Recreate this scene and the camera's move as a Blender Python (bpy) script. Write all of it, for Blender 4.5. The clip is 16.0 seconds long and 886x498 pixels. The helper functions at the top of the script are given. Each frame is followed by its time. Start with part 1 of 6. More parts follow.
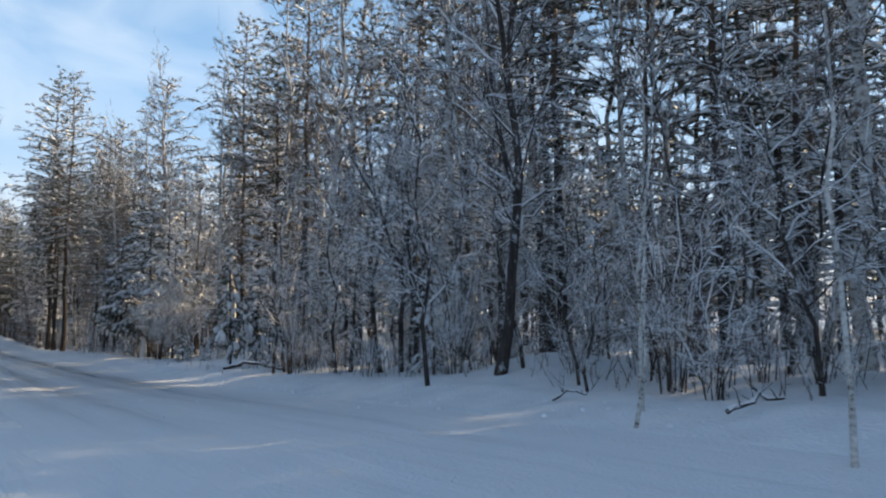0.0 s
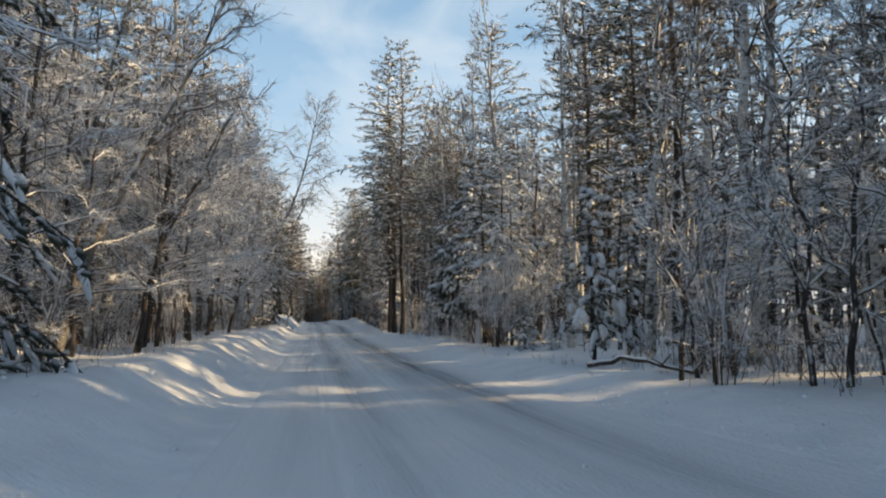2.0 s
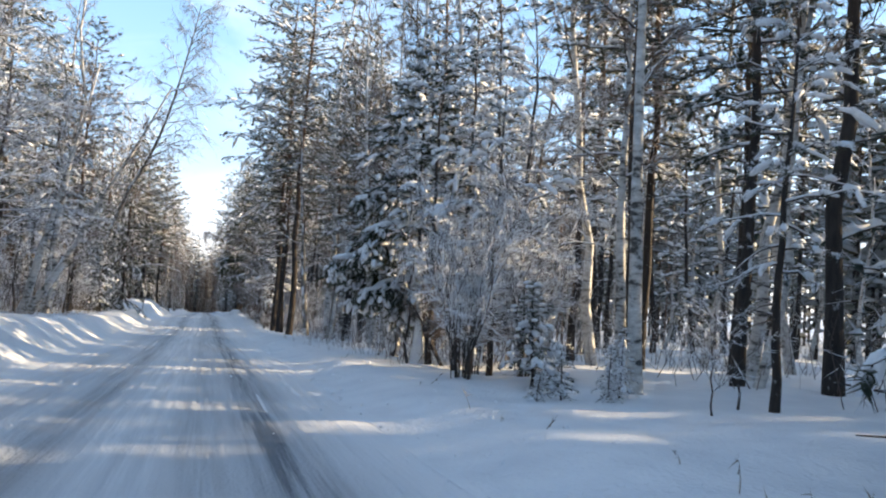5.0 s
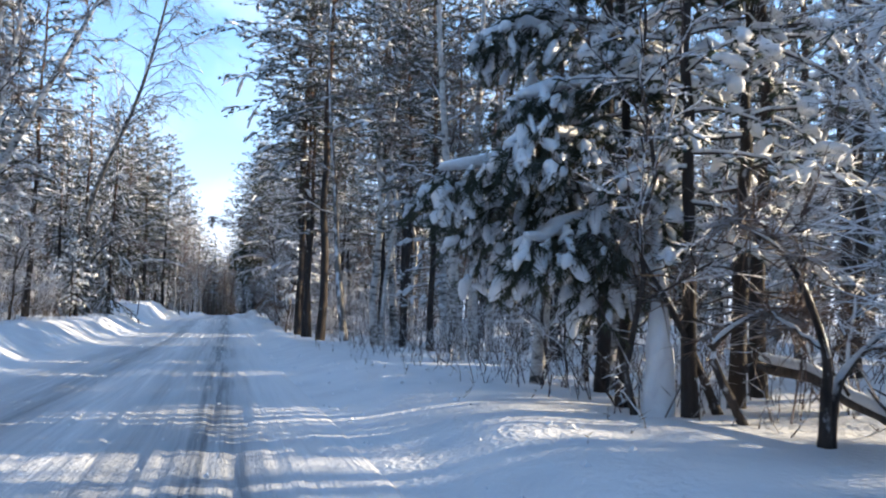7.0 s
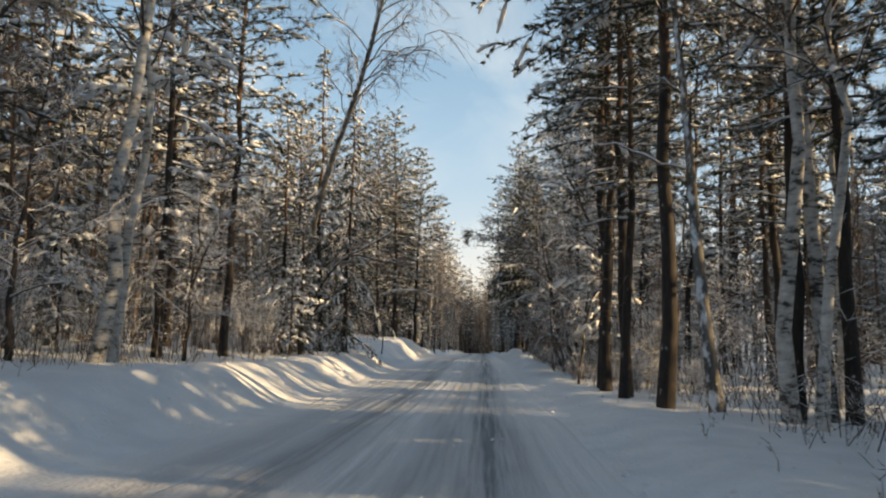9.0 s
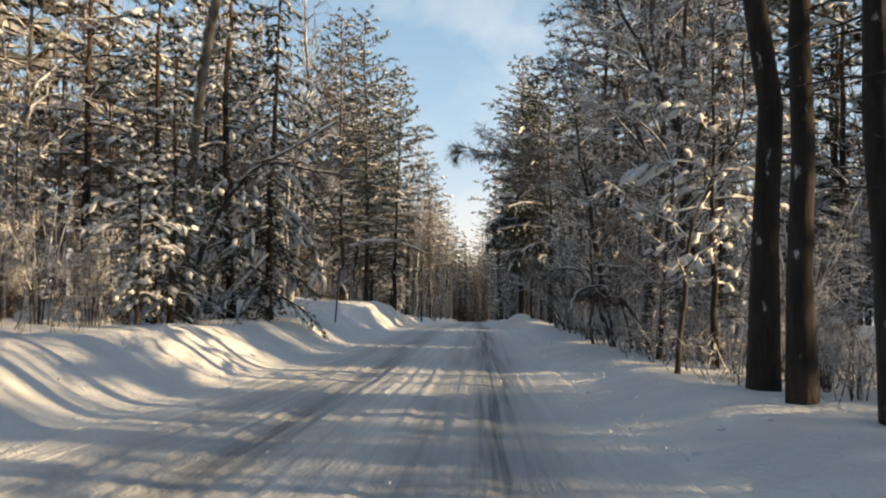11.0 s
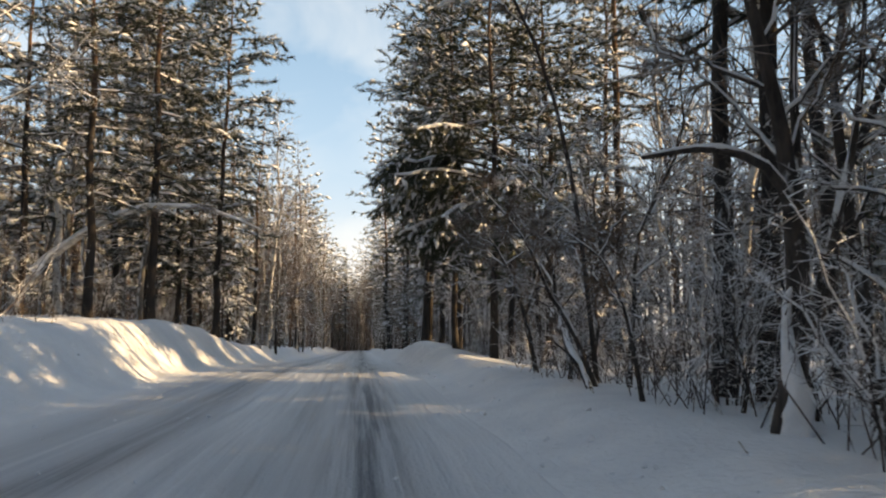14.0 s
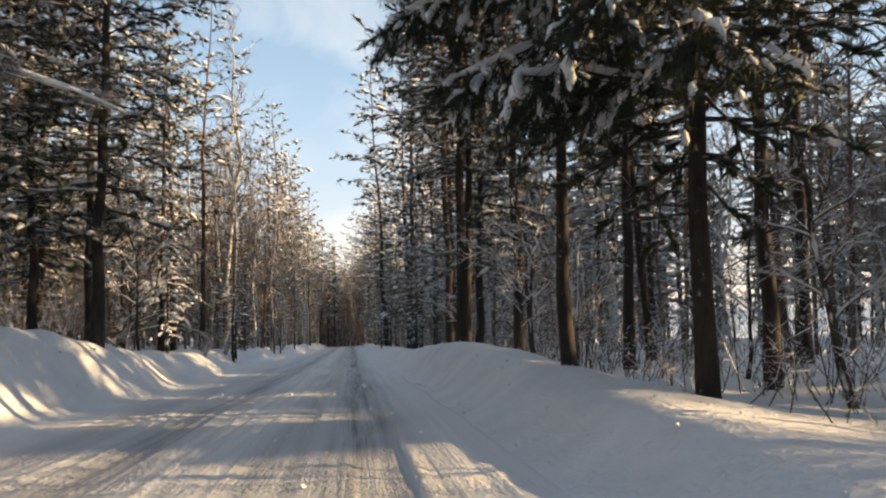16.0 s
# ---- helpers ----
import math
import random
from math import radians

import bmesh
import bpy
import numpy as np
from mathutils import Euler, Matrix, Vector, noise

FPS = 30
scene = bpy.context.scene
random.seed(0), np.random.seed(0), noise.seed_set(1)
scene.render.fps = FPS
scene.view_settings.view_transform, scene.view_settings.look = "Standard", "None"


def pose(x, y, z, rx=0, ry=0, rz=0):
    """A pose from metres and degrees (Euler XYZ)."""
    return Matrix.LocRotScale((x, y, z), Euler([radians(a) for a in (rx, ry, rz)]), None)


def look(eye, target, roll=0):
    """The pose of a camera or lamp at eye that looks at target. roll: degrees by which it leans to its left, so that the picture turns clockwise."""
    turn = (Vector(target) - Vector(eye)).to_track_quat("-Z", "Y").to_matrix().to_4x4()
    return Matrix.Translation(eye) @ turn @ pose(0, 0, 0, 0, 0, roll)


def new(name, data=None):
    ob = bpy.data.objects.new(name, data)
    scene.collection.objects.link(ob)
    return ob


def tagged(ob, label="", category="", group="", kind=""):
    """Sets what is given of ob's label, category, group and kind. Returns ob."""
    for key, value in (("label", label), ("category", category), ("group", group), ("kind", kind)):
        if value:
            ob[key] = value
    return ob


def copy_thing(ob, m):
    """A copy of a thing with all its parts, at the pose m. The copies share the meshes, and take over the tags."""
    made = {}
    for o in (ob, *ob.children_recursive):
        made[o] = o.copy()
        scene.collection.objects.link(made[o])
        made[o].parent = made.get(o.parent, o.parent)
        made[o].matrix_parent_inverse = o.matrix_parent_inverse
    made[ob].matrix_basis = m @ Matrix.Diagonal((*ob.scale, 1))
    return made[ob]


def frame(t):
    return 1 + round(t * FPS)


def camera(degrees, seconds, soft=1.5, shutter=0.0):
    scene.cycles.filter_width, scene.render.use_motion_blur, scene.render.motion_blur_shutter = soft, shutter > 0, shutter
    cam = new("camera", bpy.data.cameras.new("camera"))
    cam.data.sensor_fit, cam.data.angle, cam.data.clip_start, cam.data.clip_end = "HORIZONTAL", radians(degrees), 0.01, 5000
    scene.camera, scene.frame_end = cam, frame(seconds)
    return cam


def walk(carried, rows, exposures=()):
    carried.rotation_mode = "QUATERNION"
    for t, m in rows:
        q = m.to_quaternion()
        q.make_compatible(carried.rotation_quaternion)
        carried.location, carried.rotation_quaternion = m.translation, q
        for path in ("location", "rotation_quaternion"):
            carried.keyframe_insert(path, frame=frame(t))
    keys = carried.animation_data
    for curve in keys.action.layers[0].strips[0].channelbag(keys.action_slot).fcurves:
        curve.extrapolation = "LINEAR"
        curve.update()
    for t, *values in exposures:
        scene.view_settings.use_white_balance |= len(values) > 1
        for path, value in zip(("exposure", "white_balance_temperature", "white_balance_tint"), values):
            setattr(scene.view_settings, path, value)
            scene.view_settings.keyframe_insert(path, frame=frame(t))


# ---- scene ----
# ---- camera: seconds, place, turn (degrees) ----
cam = camera(62.8, 16.0, soft=2.1, shutter=0.1)
PATH = [
    (0.0, 0.000, 0.000, 1.250, 93.67, -0.21, -35.70),
    (0.5, 0.854, 2.424, 1.082, 92.45, 0.68, -31.39),
    (1.0, 1.510, 4.883, 0.927, 93.82, 0.42, -21.76),
    (1.5, 2.075, 7.362, 0.769, 92.20, 1.59, -14.79),
    (2.0, 2.554, 9.737, 0.612, 92.63, 0.82, -10.29),
    (2.5, 2.980, 12.250, 0.393, 91.59, -1.20, -9.78),
    (3.0, 3.416, 14.808, 0.243, 90.36, 0.37, -13.18),
    (5.5, 5.184, 27.407, -0.399, 93.31, -3.40, -18.67),
    (6.0, 5.485, 30.300, -0.585, 92.76, -2.29, -18.99),
    (6.5, 5.718, 33.310, -0.749, 91.74, -1.55, -16.24),
    (7.0, 5.837, 36.485, -0.928, 92.66, -1.51, -16.51),
    (7.5, 5.894, 39.690, -1.061, 94.02, -1.22, -14.59),
    (8.0, 5.858, 43.042, -1.180, 95.66, -0.47, -6.72),
    (8.5, 5.769, 46.482, -1.345, 96.70, -0.71, -0.09),
    (9.0, 5.558, 49.834, -1.491, 95.23, -1.17, 3.11),
    (9.5, 5.328, 53.143, -1.678, 92.79, 0.91, 5.42),
    (12.0, 5.611, 68.445, -2.558, 92.91, 0.37, -1.56),
    (12.5, 5.647, 71.700, -2.699, 91.12, 2.40, -4.53),
    (13.0, 5.675, 74.864, -2.797, 93.48, 0.50, -3.77),
    (13.5, 5.655, 78.157, -2.900, 95.30, -0.76, -5.48),
    (14.0, 5.659, 81.418, -2.975, 95.03, -0.06, -6.46),
    (14.5, 5.680, 84.654, -3.031, 94.30, -0.23, -7.67),
    (15.0, 5.682, 87.994, -3.045, 98.00, -1.64, -8.59),
    (15.5, 5.653, 91.128, -3.137, 97.18, 0.42, -7.10),
    (16.0, 5.639, 94.283, -3.190, 94.27, 1.44, -7.20),
]
# seconds, stops, kelvin, tint
EXPOSURES = [(0.0, 0.6, 7700, 10), (0.5, 0.4, 8000, 10), (1.5, 0.57, 9100, 10), (3.0, 0.5, 8500, 10), (5.5, 1.3, 7400, 10), (6.0, 1.25, 7150, 10), (7.0, 1.2, 6450, 10), (8.0, 0.92, 8000, 10), (9.0, 0.54, 9800, 10), (12.5, 0.7, 9600, 12), (14.5, 0.78, 10400, 14), (16.0, 0.8, 10300, 15)]
walk(cam, [(t, pose(x, y, z, rx, ry, rz)) for t, x, y, z, rx, ry, rz in PATH], EXPOSURES)

# ---- world, sun, exposure ----
SUN_AZ, SUN_EL = radians(-8.0), radians(16.5)      # the sun stands to the right of the road, low
world = bpy.data.worlds.new("winter_sky")
scene.world = world
world.use_nodes = True
wn = world.node_tree.nodes
sky = wn.new("ShaderNodeTexSky")
sky.sky_type, sky.sun_disc = "NISHITA", False
sky.sun_elevation, sky.sun_rotation = SUN_EL, radians(90.0) - SUN_AZ
sky.altitude, sky.air_density, sky.dust_density, sky.ozone_density = 200.0, 1.0, 0.6, 2.8
wn["Background"].inputs["Strength"].default_value = 0.15
wl = world.node_tree.links
# winter haze: the sky pales evenly towards the horizon all round
where, split = wn.new("ShaderNodeTexCoord"), wn.new("ShaderNodeSeparateXYZ")
wl.new(where.outputs["Generated"], split.inputs[0])
rise = wn.new("ShaderNodeMath")
rise.operation = "MULTIPLY"
rise.inputs[1].default_value = -9.0
wl.new(split.outputs[2], rise.inputs[0])
fade = wn.new("ShaderNodeMath")
fade.operation, fade.use_clamp = "EXPONENT", True
wl.new(rise.outputs[0], fade.inputs[0])
haze = wn.new("ShaderNodeMix")
haze.data_type = "RGBA"
haze.inputs[7].default_value = (4.7, 4.9, 5.3, 1.0)
wl.new(fade.outputs[0], haze.inputs[0])
# above that a paler blue than the zenith's, with thin wisps of cloud
lift = wn.new("ShaderNodeMath")
lift.operation = "MULTIPLY"
lift.inputs[1].default_value = -2.0
wl.new(split.outputs[2], lift.inputs[0])
thin = wn.new("ShaderNodeMath")
thin.operation, thin.use_clamp = "EXPONENT", True
wl.new(lift.outputs[0], thin.inputs[0])
pale = wn.new("ShaderNodeMix")
pale.data_type = "RGBA"
pale.inputs[7].default_value = (1.1, 2.8, 5.6, 1.0)
wl.new(thin.outputs[0], pale.inputs[0])
wl.new(sky.outputs["Color"], pale.inputs[6])
spread = wn.new("ShaderNodeMapping")
spread.inputs["Scale"].default_value = (3.0, 3.0, 5.0)
wl.new(where.outputs["Generated"], spread.inputs["Vector"])
wisp = wn.new("ShaderNodeTexNoise")
wisp.inputs["Scale"].default_value, wisp.inputs["Detail"].default_value, wisp.inputs["Distortion"].default_value = 1.6, 5.0, 0.8
wl.new(spread.outputs[0], wisp.inputs["Vector"])
veil = wn.new("ShaderNodeMapRange")
veil.inputs["From Min"].default_value, veil.inputs["From Max"].default_value, veil.inputs["To Max"].default_value = 0.47, 0.8, 0.4
wl.new(wisp.outputs["Fac"], veil.inputs["Value"])
cloud = wn.new("ShaderNodeMix")
cloud.data_type = "RGBA"
cloud.inputs[7].default_value = (4.6, 5.4, 6.6, 1.0)
wl.new(veil.outputs[0], cloud.inputs[0])
wl.new(pale.outputs[2], cloud.inputs[6])
wl.new(cloud.outputs[2], haze.inputs[6])
wl.new(haze.outputs[2], wn["Background"].inputs["Color"])
sun = new("sun", bpy.data.lights.new("sun", "SUN"))
sun.data.energy, sun.data.angle, sun.data.color = 5.0, radians(0.55), (1.0, 0.83, 0.6)
sun.matrix_world = look((0, 0, 0), (-math.cos(SUN_EL) * math.cos(SUN_AZ), -math.cos(SUN_EL) * math.sin(SUN_AZ), -math.sin(SUN_EL)))

# ---- materials ----
def mat(name, rough=0.8):
    m = bpy.data.materials.new(name)
    m.use_nodes = True
    b = m.node_tree.nodes["Principled BSDF"]
    b.inputs["Roughness"].default_value = rough
    return m, m.node_tree.nodes, m.node_tree.links, b


def node(nodes, kind, **kw):
    n = nodes.new(kind)
    for k, v in kw.items():
        n.inputs[k.replace("_", " ")].default_value = v
    return n


def ramp(nodes, stops):
    n = nodes.new("ShaderNodeValToRGB")
    e = n.color_ramp.elements
    while len(e) < len(stops):
        e.new(0.5)
    for el, (p, c) in zip(e, stops):
        el.position, el.color = p, (*c, 1.0)
    return n


def mixed(nodes, links, fac, a, b):
    """The node that mixes colours or sockets a and b by the socket fac."""
    n = nodes.new("ShaderNodeMix")
    n.data_type = "RGBA"
    for sock, v in ((n.inputs[0], fac), (n.inputs[6], a), (n.inputs[7], b)):
        if isinstance(v, tuple):
            sock.default_value = (*v, 1.0)
        elif isinstance(v, float):
            sock.default_value = v
        else:
            links.new(v, sock)
    return n.outputs[2]


def maths(nodes, links, op, a, b=0.0, clamp=False):
    n = nodes.new("ShaderNodeMath")
    n.operation, n.use_clamp = op, clamp
    for sock, v in ((n.inputs[0], a), (n.inputs[1], b)):
        if isinstance(v, (int, float)):
            sock.default_value = v
        else:
            links.new(v, sock)
    return n.outputs[0]


def bump(nodes, links, bsdf, height, strength, distance):
    n = node(nodes, "ShaderNodeBump", Strength=strength, Distance=distance)
    links.new(height, n.inputs["Height"])
    links.new(n.outputs["Normal"], bsdf.inputs["Normal"])


def coords(nodes, links, scale=(1, 1, 1), loose=True):
    """Object coordinates, shifted for every object on its own."""
    tc = nodes.new("ShaderNodeTexCoord")
    mp = nodes.new("ShaderNodeMapping")
    mp.inputs["Scale"].default_value = scale
    links.new(tc.outputs["Object"], mp.inputs["Vector"])
    if loose:
        info = nodes.new("ShaderNodeObjectInfo")
        links.new(maths(nodes, links, "MULTIPLY", info.outputs["Random"], 37.0), mp.inputs["Location"])
    return mp.outputs["Vector"]


def up_facing(nodes, links, vec, low, high, scale, spread):
    """How much snow lies on a face: more on those that look up, broken by noise."""
    g = nodes.new("ShaderNodeNewGeometry")
    sep = nodes.new("ShaderNodeSeparateXYZ")
    links.new(g.outputs["Normal"], sep.inputs[0])
    nz = node(nodes, "ShaderNodeTexNoise", Scale=scale, Detail=2.0)
    links.new(vec, nz.inputs["Vector"])
    s = maths(nodes, links, "ADD", sep.outputs[2], maths(nodes, links, "MULTIPLY", maths(nodes, links, "SUBTRACT", nz.outputs["Fac"], 0.5), spread))
    r = node(nodes, "ShaderNodeMapRange")
    r.interpolation_type = "SMOOTHSTEP"
    r.inputs["From Min"].default_value, r.inputs["From Max"].default_value = low, high
    links.new(s, r.inputs["Value"])
    return r.outputs["Result"]


SNOW = (0.83, 0.85, 0.88)


def snow_material(name, fine, coarse):
    m, n, l, b = mat(name, 0.62)
    v = coords(n, l, loose=False)
    a = node(n, "ShaderNodeTexNoise", Scale=fine, Detail=4.0)
    c = node(n, "ShaderNodeTexNoise", Scale=coarse, Detail=3.0)
    l.new(v, a.inputs["Vector"]), l.new(v, c.inputs["Vector"])
    r = ramp(n, [(0.3, (0.76, 0.78, 0.81)), (0.65, (0.86, 0.875, 0.895))])
    l.new(c.outputs["Fac"], r.inputs["Fac"])
    l.new(r.outputs["Color"], b.inputs["Base Color"])
    bump(n, l, b, maths(n, l, "ADD", a.outputs["Fac"], maths(n, l, "MULTIPLY", c.outputs["Fac"], 2.0)), 0.65, 0.055)
    return m


M_SNOW = snow_material("fallen_snow", 14.0, 1.3)
M_LOAD = snow_material("snow_load", 9.0, 2.5)


def road_material():
    m, n, l, b = mat("packed_snow_road", 0.5)
    tc = n.new("ShaderNodeTexCoord")
    sep = n.new("ShaderNodeSeparateXYZ")
    l.new(tc.outputs["Object"], sep.inputs[0])
    long = n.new("ShaderNodeMapping")
    long.inputs["Scale"].default_value = (5.5, 0.12, 1.0)
    l.new(tc.outputs["Object"], long.inputs["Vector"])
    streak = node(n, "ShaderNodeTexNoise", Scale=1.4, Detail=5.0, Roughness=0.65)
    l.new(long.outputs["Vector"], streak.inputs["Vector"])
    patch = node(n, "ShaderNodeTexNoise", Scale=0.16, Detail=3.0)
    l.new(tc.outputs["Object"], patch.inputs["Vector"])
    grit = node(n, "ShaderNodeTexNoise", Scale=22.0, Detail=4.0)
    l.new(tc.outputs["Object"], grit.inputs["Vector"])
    wob = maths(n, l, "MULTIPLY", maths(n, l, "SUBTRACT", patch.outputs["Fac"], 0.5), 0.6)
    x = maths(n, l, "ADD", sep.outputs[0], wob)
    dark = None
    for centre, width, weight in ((5.75, 0.42, 1.15), (3.4, 0.34, 0.85), (4.95, 0.3, 0.6), (2.4, 0.25, 0.35)):
        q = maths(n, l, "DIVIDE", maths(n, l, "SUBTRACT", x, centre), width)
        g = maths(n, l, "MULTIPLY", maths(n, l, "POWER", 2.718, maths(n, l, "MULTIPLY", maths(n, l, "MULTIPLY", q, q), -1.0)), weight)
        dark = g if dark is None else maths(n, l, "ADD", dark, g)
    line = node(n, "ShaderNodeMapRange")
    line.inputs["From Min"].default_value, line.inputs["From Max"].default_value = 0.36, 0.60
    l.new(streak.outputs["Fac"], line.inputs["Value"])
    dark = maths(n, l, "MULTIPLY", dark, maths(n, l, "ADD", maths(n, l, "MULTIPLY", line.outputs["Result"], 0.8), 0.12), clamp=True)
    begin = node(n, "ShaderNodeMapRange")
    begin.inputs["From Min"].default_value, begin.inputs["From Max"].default_value = 8.0, 30.0
    l.new(sep.outputs[1], begin.inputs["Value"])
    dark = maths(n, l, "MULTIPLY", dark, begin.outputs["Result"], clamp=True)
    side = maths(n, l, "ABSOLUTE", maths(n, l, "SUBTRACT", maths(n, l, "ADD", x, maths(n, l, "MULTIPLY", streak.outputs["Fac"], 0.6)), 4.55))
    rim = node(n, "ShaderNodeMapRange")
    rim.inputs["From Min"].default_value, rim.inputs["From Max"].default_value = 1.7, 2.7
    l.new(side, rim.inputs["Value"])
    base = ramp(n, [(0.3, (0.50, 0.525, 0.56)), (0.7, (0.80, 0.815, 0.84))])
    l.new(streak.outputs["Fac"], base.inputs["Fac"])
    fresh = mixed(n, l, rim.outputs["Result"], base.outputs["Color"], (0.82, 0.835, 0.86))
    fresh = mixed(n, l, begin.outputs["Result"], (0.80, 0.815, 0.84), fresh)
    col = mixed(n, l, dark, fresh, (0.12, 0.135, 0.16))
    l.new(col, b.inputs["Base Color"])
    bump(n, l, b, maths(n, l, "ADD", streak.outputs["Fac"], maths(n, l, "MULTIPLY", grit.outputs["Fac"], 0.9)), 0.75, 0.035)
    return m


M_ROAD = road_material()


def bark_material(name, low, high, rough_scale, snow_low, upper=None):
    """Bark with ridges, and snow blown into it on the windward side."""
    m, n, l, b = mat(name, 0.9)
    v = coords(n, l, (1, 1, 0.22))
    a = node(n, "ShaderNodeTexNoise", Scale=rough_scale, Detail=5.0, Roughness=0.65)
    l.new(v, a.inputs["Vector"])
    r = ramp(n, [(0.35, low), (0.68, high)])
    l.new(a.outputs["Fac"], r.inputs["Fac"])
    col = r.outputs["Color"]
    if upper:
        tc = n.new("ShaderNodeTexCoord")
        sep = n.new("ShaderNodeSeparateXYZ")
        l.new(tc.outputs["Object"], sep.inputs[0])
        f = node(n, "ShaderNodeMapRange")
        f.inputs["From Min"].default_value, f.inputs["From Max"].default_value = 6.0, 11.0
        l.new(sep.outputs[2], f.inputs["Value"])
        r2 = ramp(n, [(0.35, tuple(c * 0.5 for c in upper)), (0.65, upper)])
        l.new(a.outputs["Fac"], r2.inputs["Fac"])
        col = mixed(n, l, f.outputs["Result"], col, r2.outputs["Color"])
    g = n.new("ShaderNodeNewGeometry")
    dot = n.new("ShaderNodeVectorMath")
    dot.operation = "DOT_PRODUCT"
    dot.inputs[1].default_value = (-0.62, -0.74, 0.25)
    l.new(g.outputs["Normal"], dot.inputs[0])
    v2 = coords(n, l, (1, 1, 0.6))
    nz = node(n, "ShaderNodeTexNoise", Scale=5.0, Detail=4.0, Roughness=0.6)
    l.new(v2, nz.inputs["Vector"])
    s = maths(n, l, "ADD", dot.outputs["Value"], maths(n, l, "MULTIPLY", maths(n, l, "SUBTRACT", nz.outputs["Fac"], 0.5), 3.2))
    mr = node(n, "ShaderNodeMapRange")
    mr.inputs["From Min"].default_value, mr.inputs["From Max"].default_value = snow_low, snow_low + 0.4
    l.new(s, mr.inputs["Value"])
    l.new(mixed(n, l, mr.outputs["Result"], col, SNOW), b.inputs["Base Color"])
    bump(n, l, b, a.outputs["Fac"], 0.8, 0.03)
    return m


M_PINE_BARK = bark_material("pine_bark", (0.020, 0.016, 0.014), (0.052, 0.040, 0.035), 9.0, 1.38, (0.16, 0.085, 0.045))
M_DARK_BARK = bark_material("dark_bark", (0.020, 0.016, 0.015), (0.085, 0.068, 0.06), 11.0, 1.1)
M_GREY_BARK = bark_material("grey_aspen_bark", (0.07, 0.065, 0.06), (0.21, 0.20, 0.185), 7.0, 0.75)


def birch_material():
    m, n, l, b = mat("birch_bark", 0.7)
    v = coords(n, l, (2.6, 2.6, 6.0))
    a = node(n, "ShaderNodeTexNoise", Scale=1.5, Detail=4.0, Roughness=0.7)
    l.new(v, a.inputs["Vector"])
    big = node(n, "ShaderNodeTexNoise", Scale=1.1, Detail=2.0)
    l.new(coords(n, l), big.inputs["Vector"])
    r = ramp(n, [(0.36, (0.05, 0.045, 0.04)), (0.45, (0.42, 0.40, 0.375)), (0.7, (0.70, 0.685, 0.66))])
    l.new(maths(n, l, "ADD", a.outputs["Fac"], maths(n, l, "MULTIPLY", maths(n, l, "SUBTRACT", big.outputs["Fac"], 0.5), 0.5)), r.inputs["Fac"])
    l.new(r.outputs["Color"], b.inputs["Base Color"])
    bump(n, l, b, a.outputs["Fac"], 0.5, 0.01)
    return m


M_BIRCH = birch_material()


def cover_material(name, low, high, snow_from, snow_to, spread, scale, glow=None):
    """Twigs or needles with snow on what looks up."""
    m, n, l, b = mat(name, 0.75)
    v = coords(n, l)
    a = node(n, "ShaderNodeTexNoise", Scale=3.0, Detail=3.0)
    l.new(v, a.inputs["Vector"])
    isl = n.new("ShaderNodeNewGeometry")
    r = ramp(n, [(0.2, low), (0.8, high)])
    l.new(maths(n, l, "ADD", maths(n, l, "MULTIPLY", a.outputs["Fac"], 0.5), maths(n, l, "MULTIPLY", isl.outputs["Random Per Island"], 0.5)), r.inputs["Fac"])
    s = up_facing(n, l, v, snow_from, snow_to, scale, spread)
    l.new(mixed(n, l, s, r.outputs["Color"], SNOW), b.inputs["Base Color"])
    if glow:
        t = n.new("ShaderNodeBsdfTranslucent")
        t.inputs["Color"].default_value = (*glow, 1.0)
        mix = n.new("ShaderNodeMixShader")
        mix.inputs[0].default_value = 0.3
        l.new(b.outputs[0], mix.inputs[1]), l.new(t.outputs[0], mix.inputs[2])
        l.new(mix.outputs[0], n["Material Output"].inputs["Surface"])
    return m


M_TWIG = cover_material("snowy_twigs", (0.035, 0.026, 0.025), (0.11, 0.08, 0.074), 0.18, 0.5, 1.4, 2.2)
M_TWIG_BARE = cover_material("birch_twigs", (0.10, 0.07, 0.058), (0.26, 0.18, 0.14), 0.2, 0.9, 1.4, 1.5, (0.22, 0.13, 0.06))
M_NEEDLE = cover_material("pine_needles", (0.018, 0.030, 0.022), (0.062, 0.076, 0.056), -0.05, 1.15, 1.5, 1.4, (0.13, 0.12, 0.03))
# the same needles with less snow on top and slightly darker greens
M_NEEDLE_BARE = cover_material("sparsely_snowed_needles", (0.018, 0.030, 0.022), (0.058, 0.072, 0.052), 0.5, 1.1, 1.5, 1.4, (0.13, 0.12, 0.03))
M_NEEDLE_SNOWY = cover_material("snowy_needles", (0.014, 0.028, 0.020), (0.045, 0.070, 0.045), -0.35, 0.25, 1.6, 1.6)
M_TWIG_WHITE = cover_material("snow_caked_twigs", (0.05, 0.04, 0.038), (0.13, 0.10, 0.09), 0.0, 0.38, 1.3, 2.6)
M_GRASS = cover_material("dry_stems", (0.09, 0.06, 0.035), (0.26, 0.18, 0.10), 0.6, 0.9, 0.8, 3.0)


def plain_metal(name, colour, rough):
    m, n, l, b = mat(name, rough)
    b.inputs["Metallic"].default_value = 0.7
    a = node(n, "ShaderNodeTexNoise", Scale=14.0, Detail=3.0)
    r = ramp(n, [(0.3, tuple(c * 0.7 for c in colour)), (0.7, colour)])
    l.new(a.outputs["Fac"], r.inputs["Fac"])
    l.new(r.outputs["Color"], b.inputs["Base Color"])
    return m


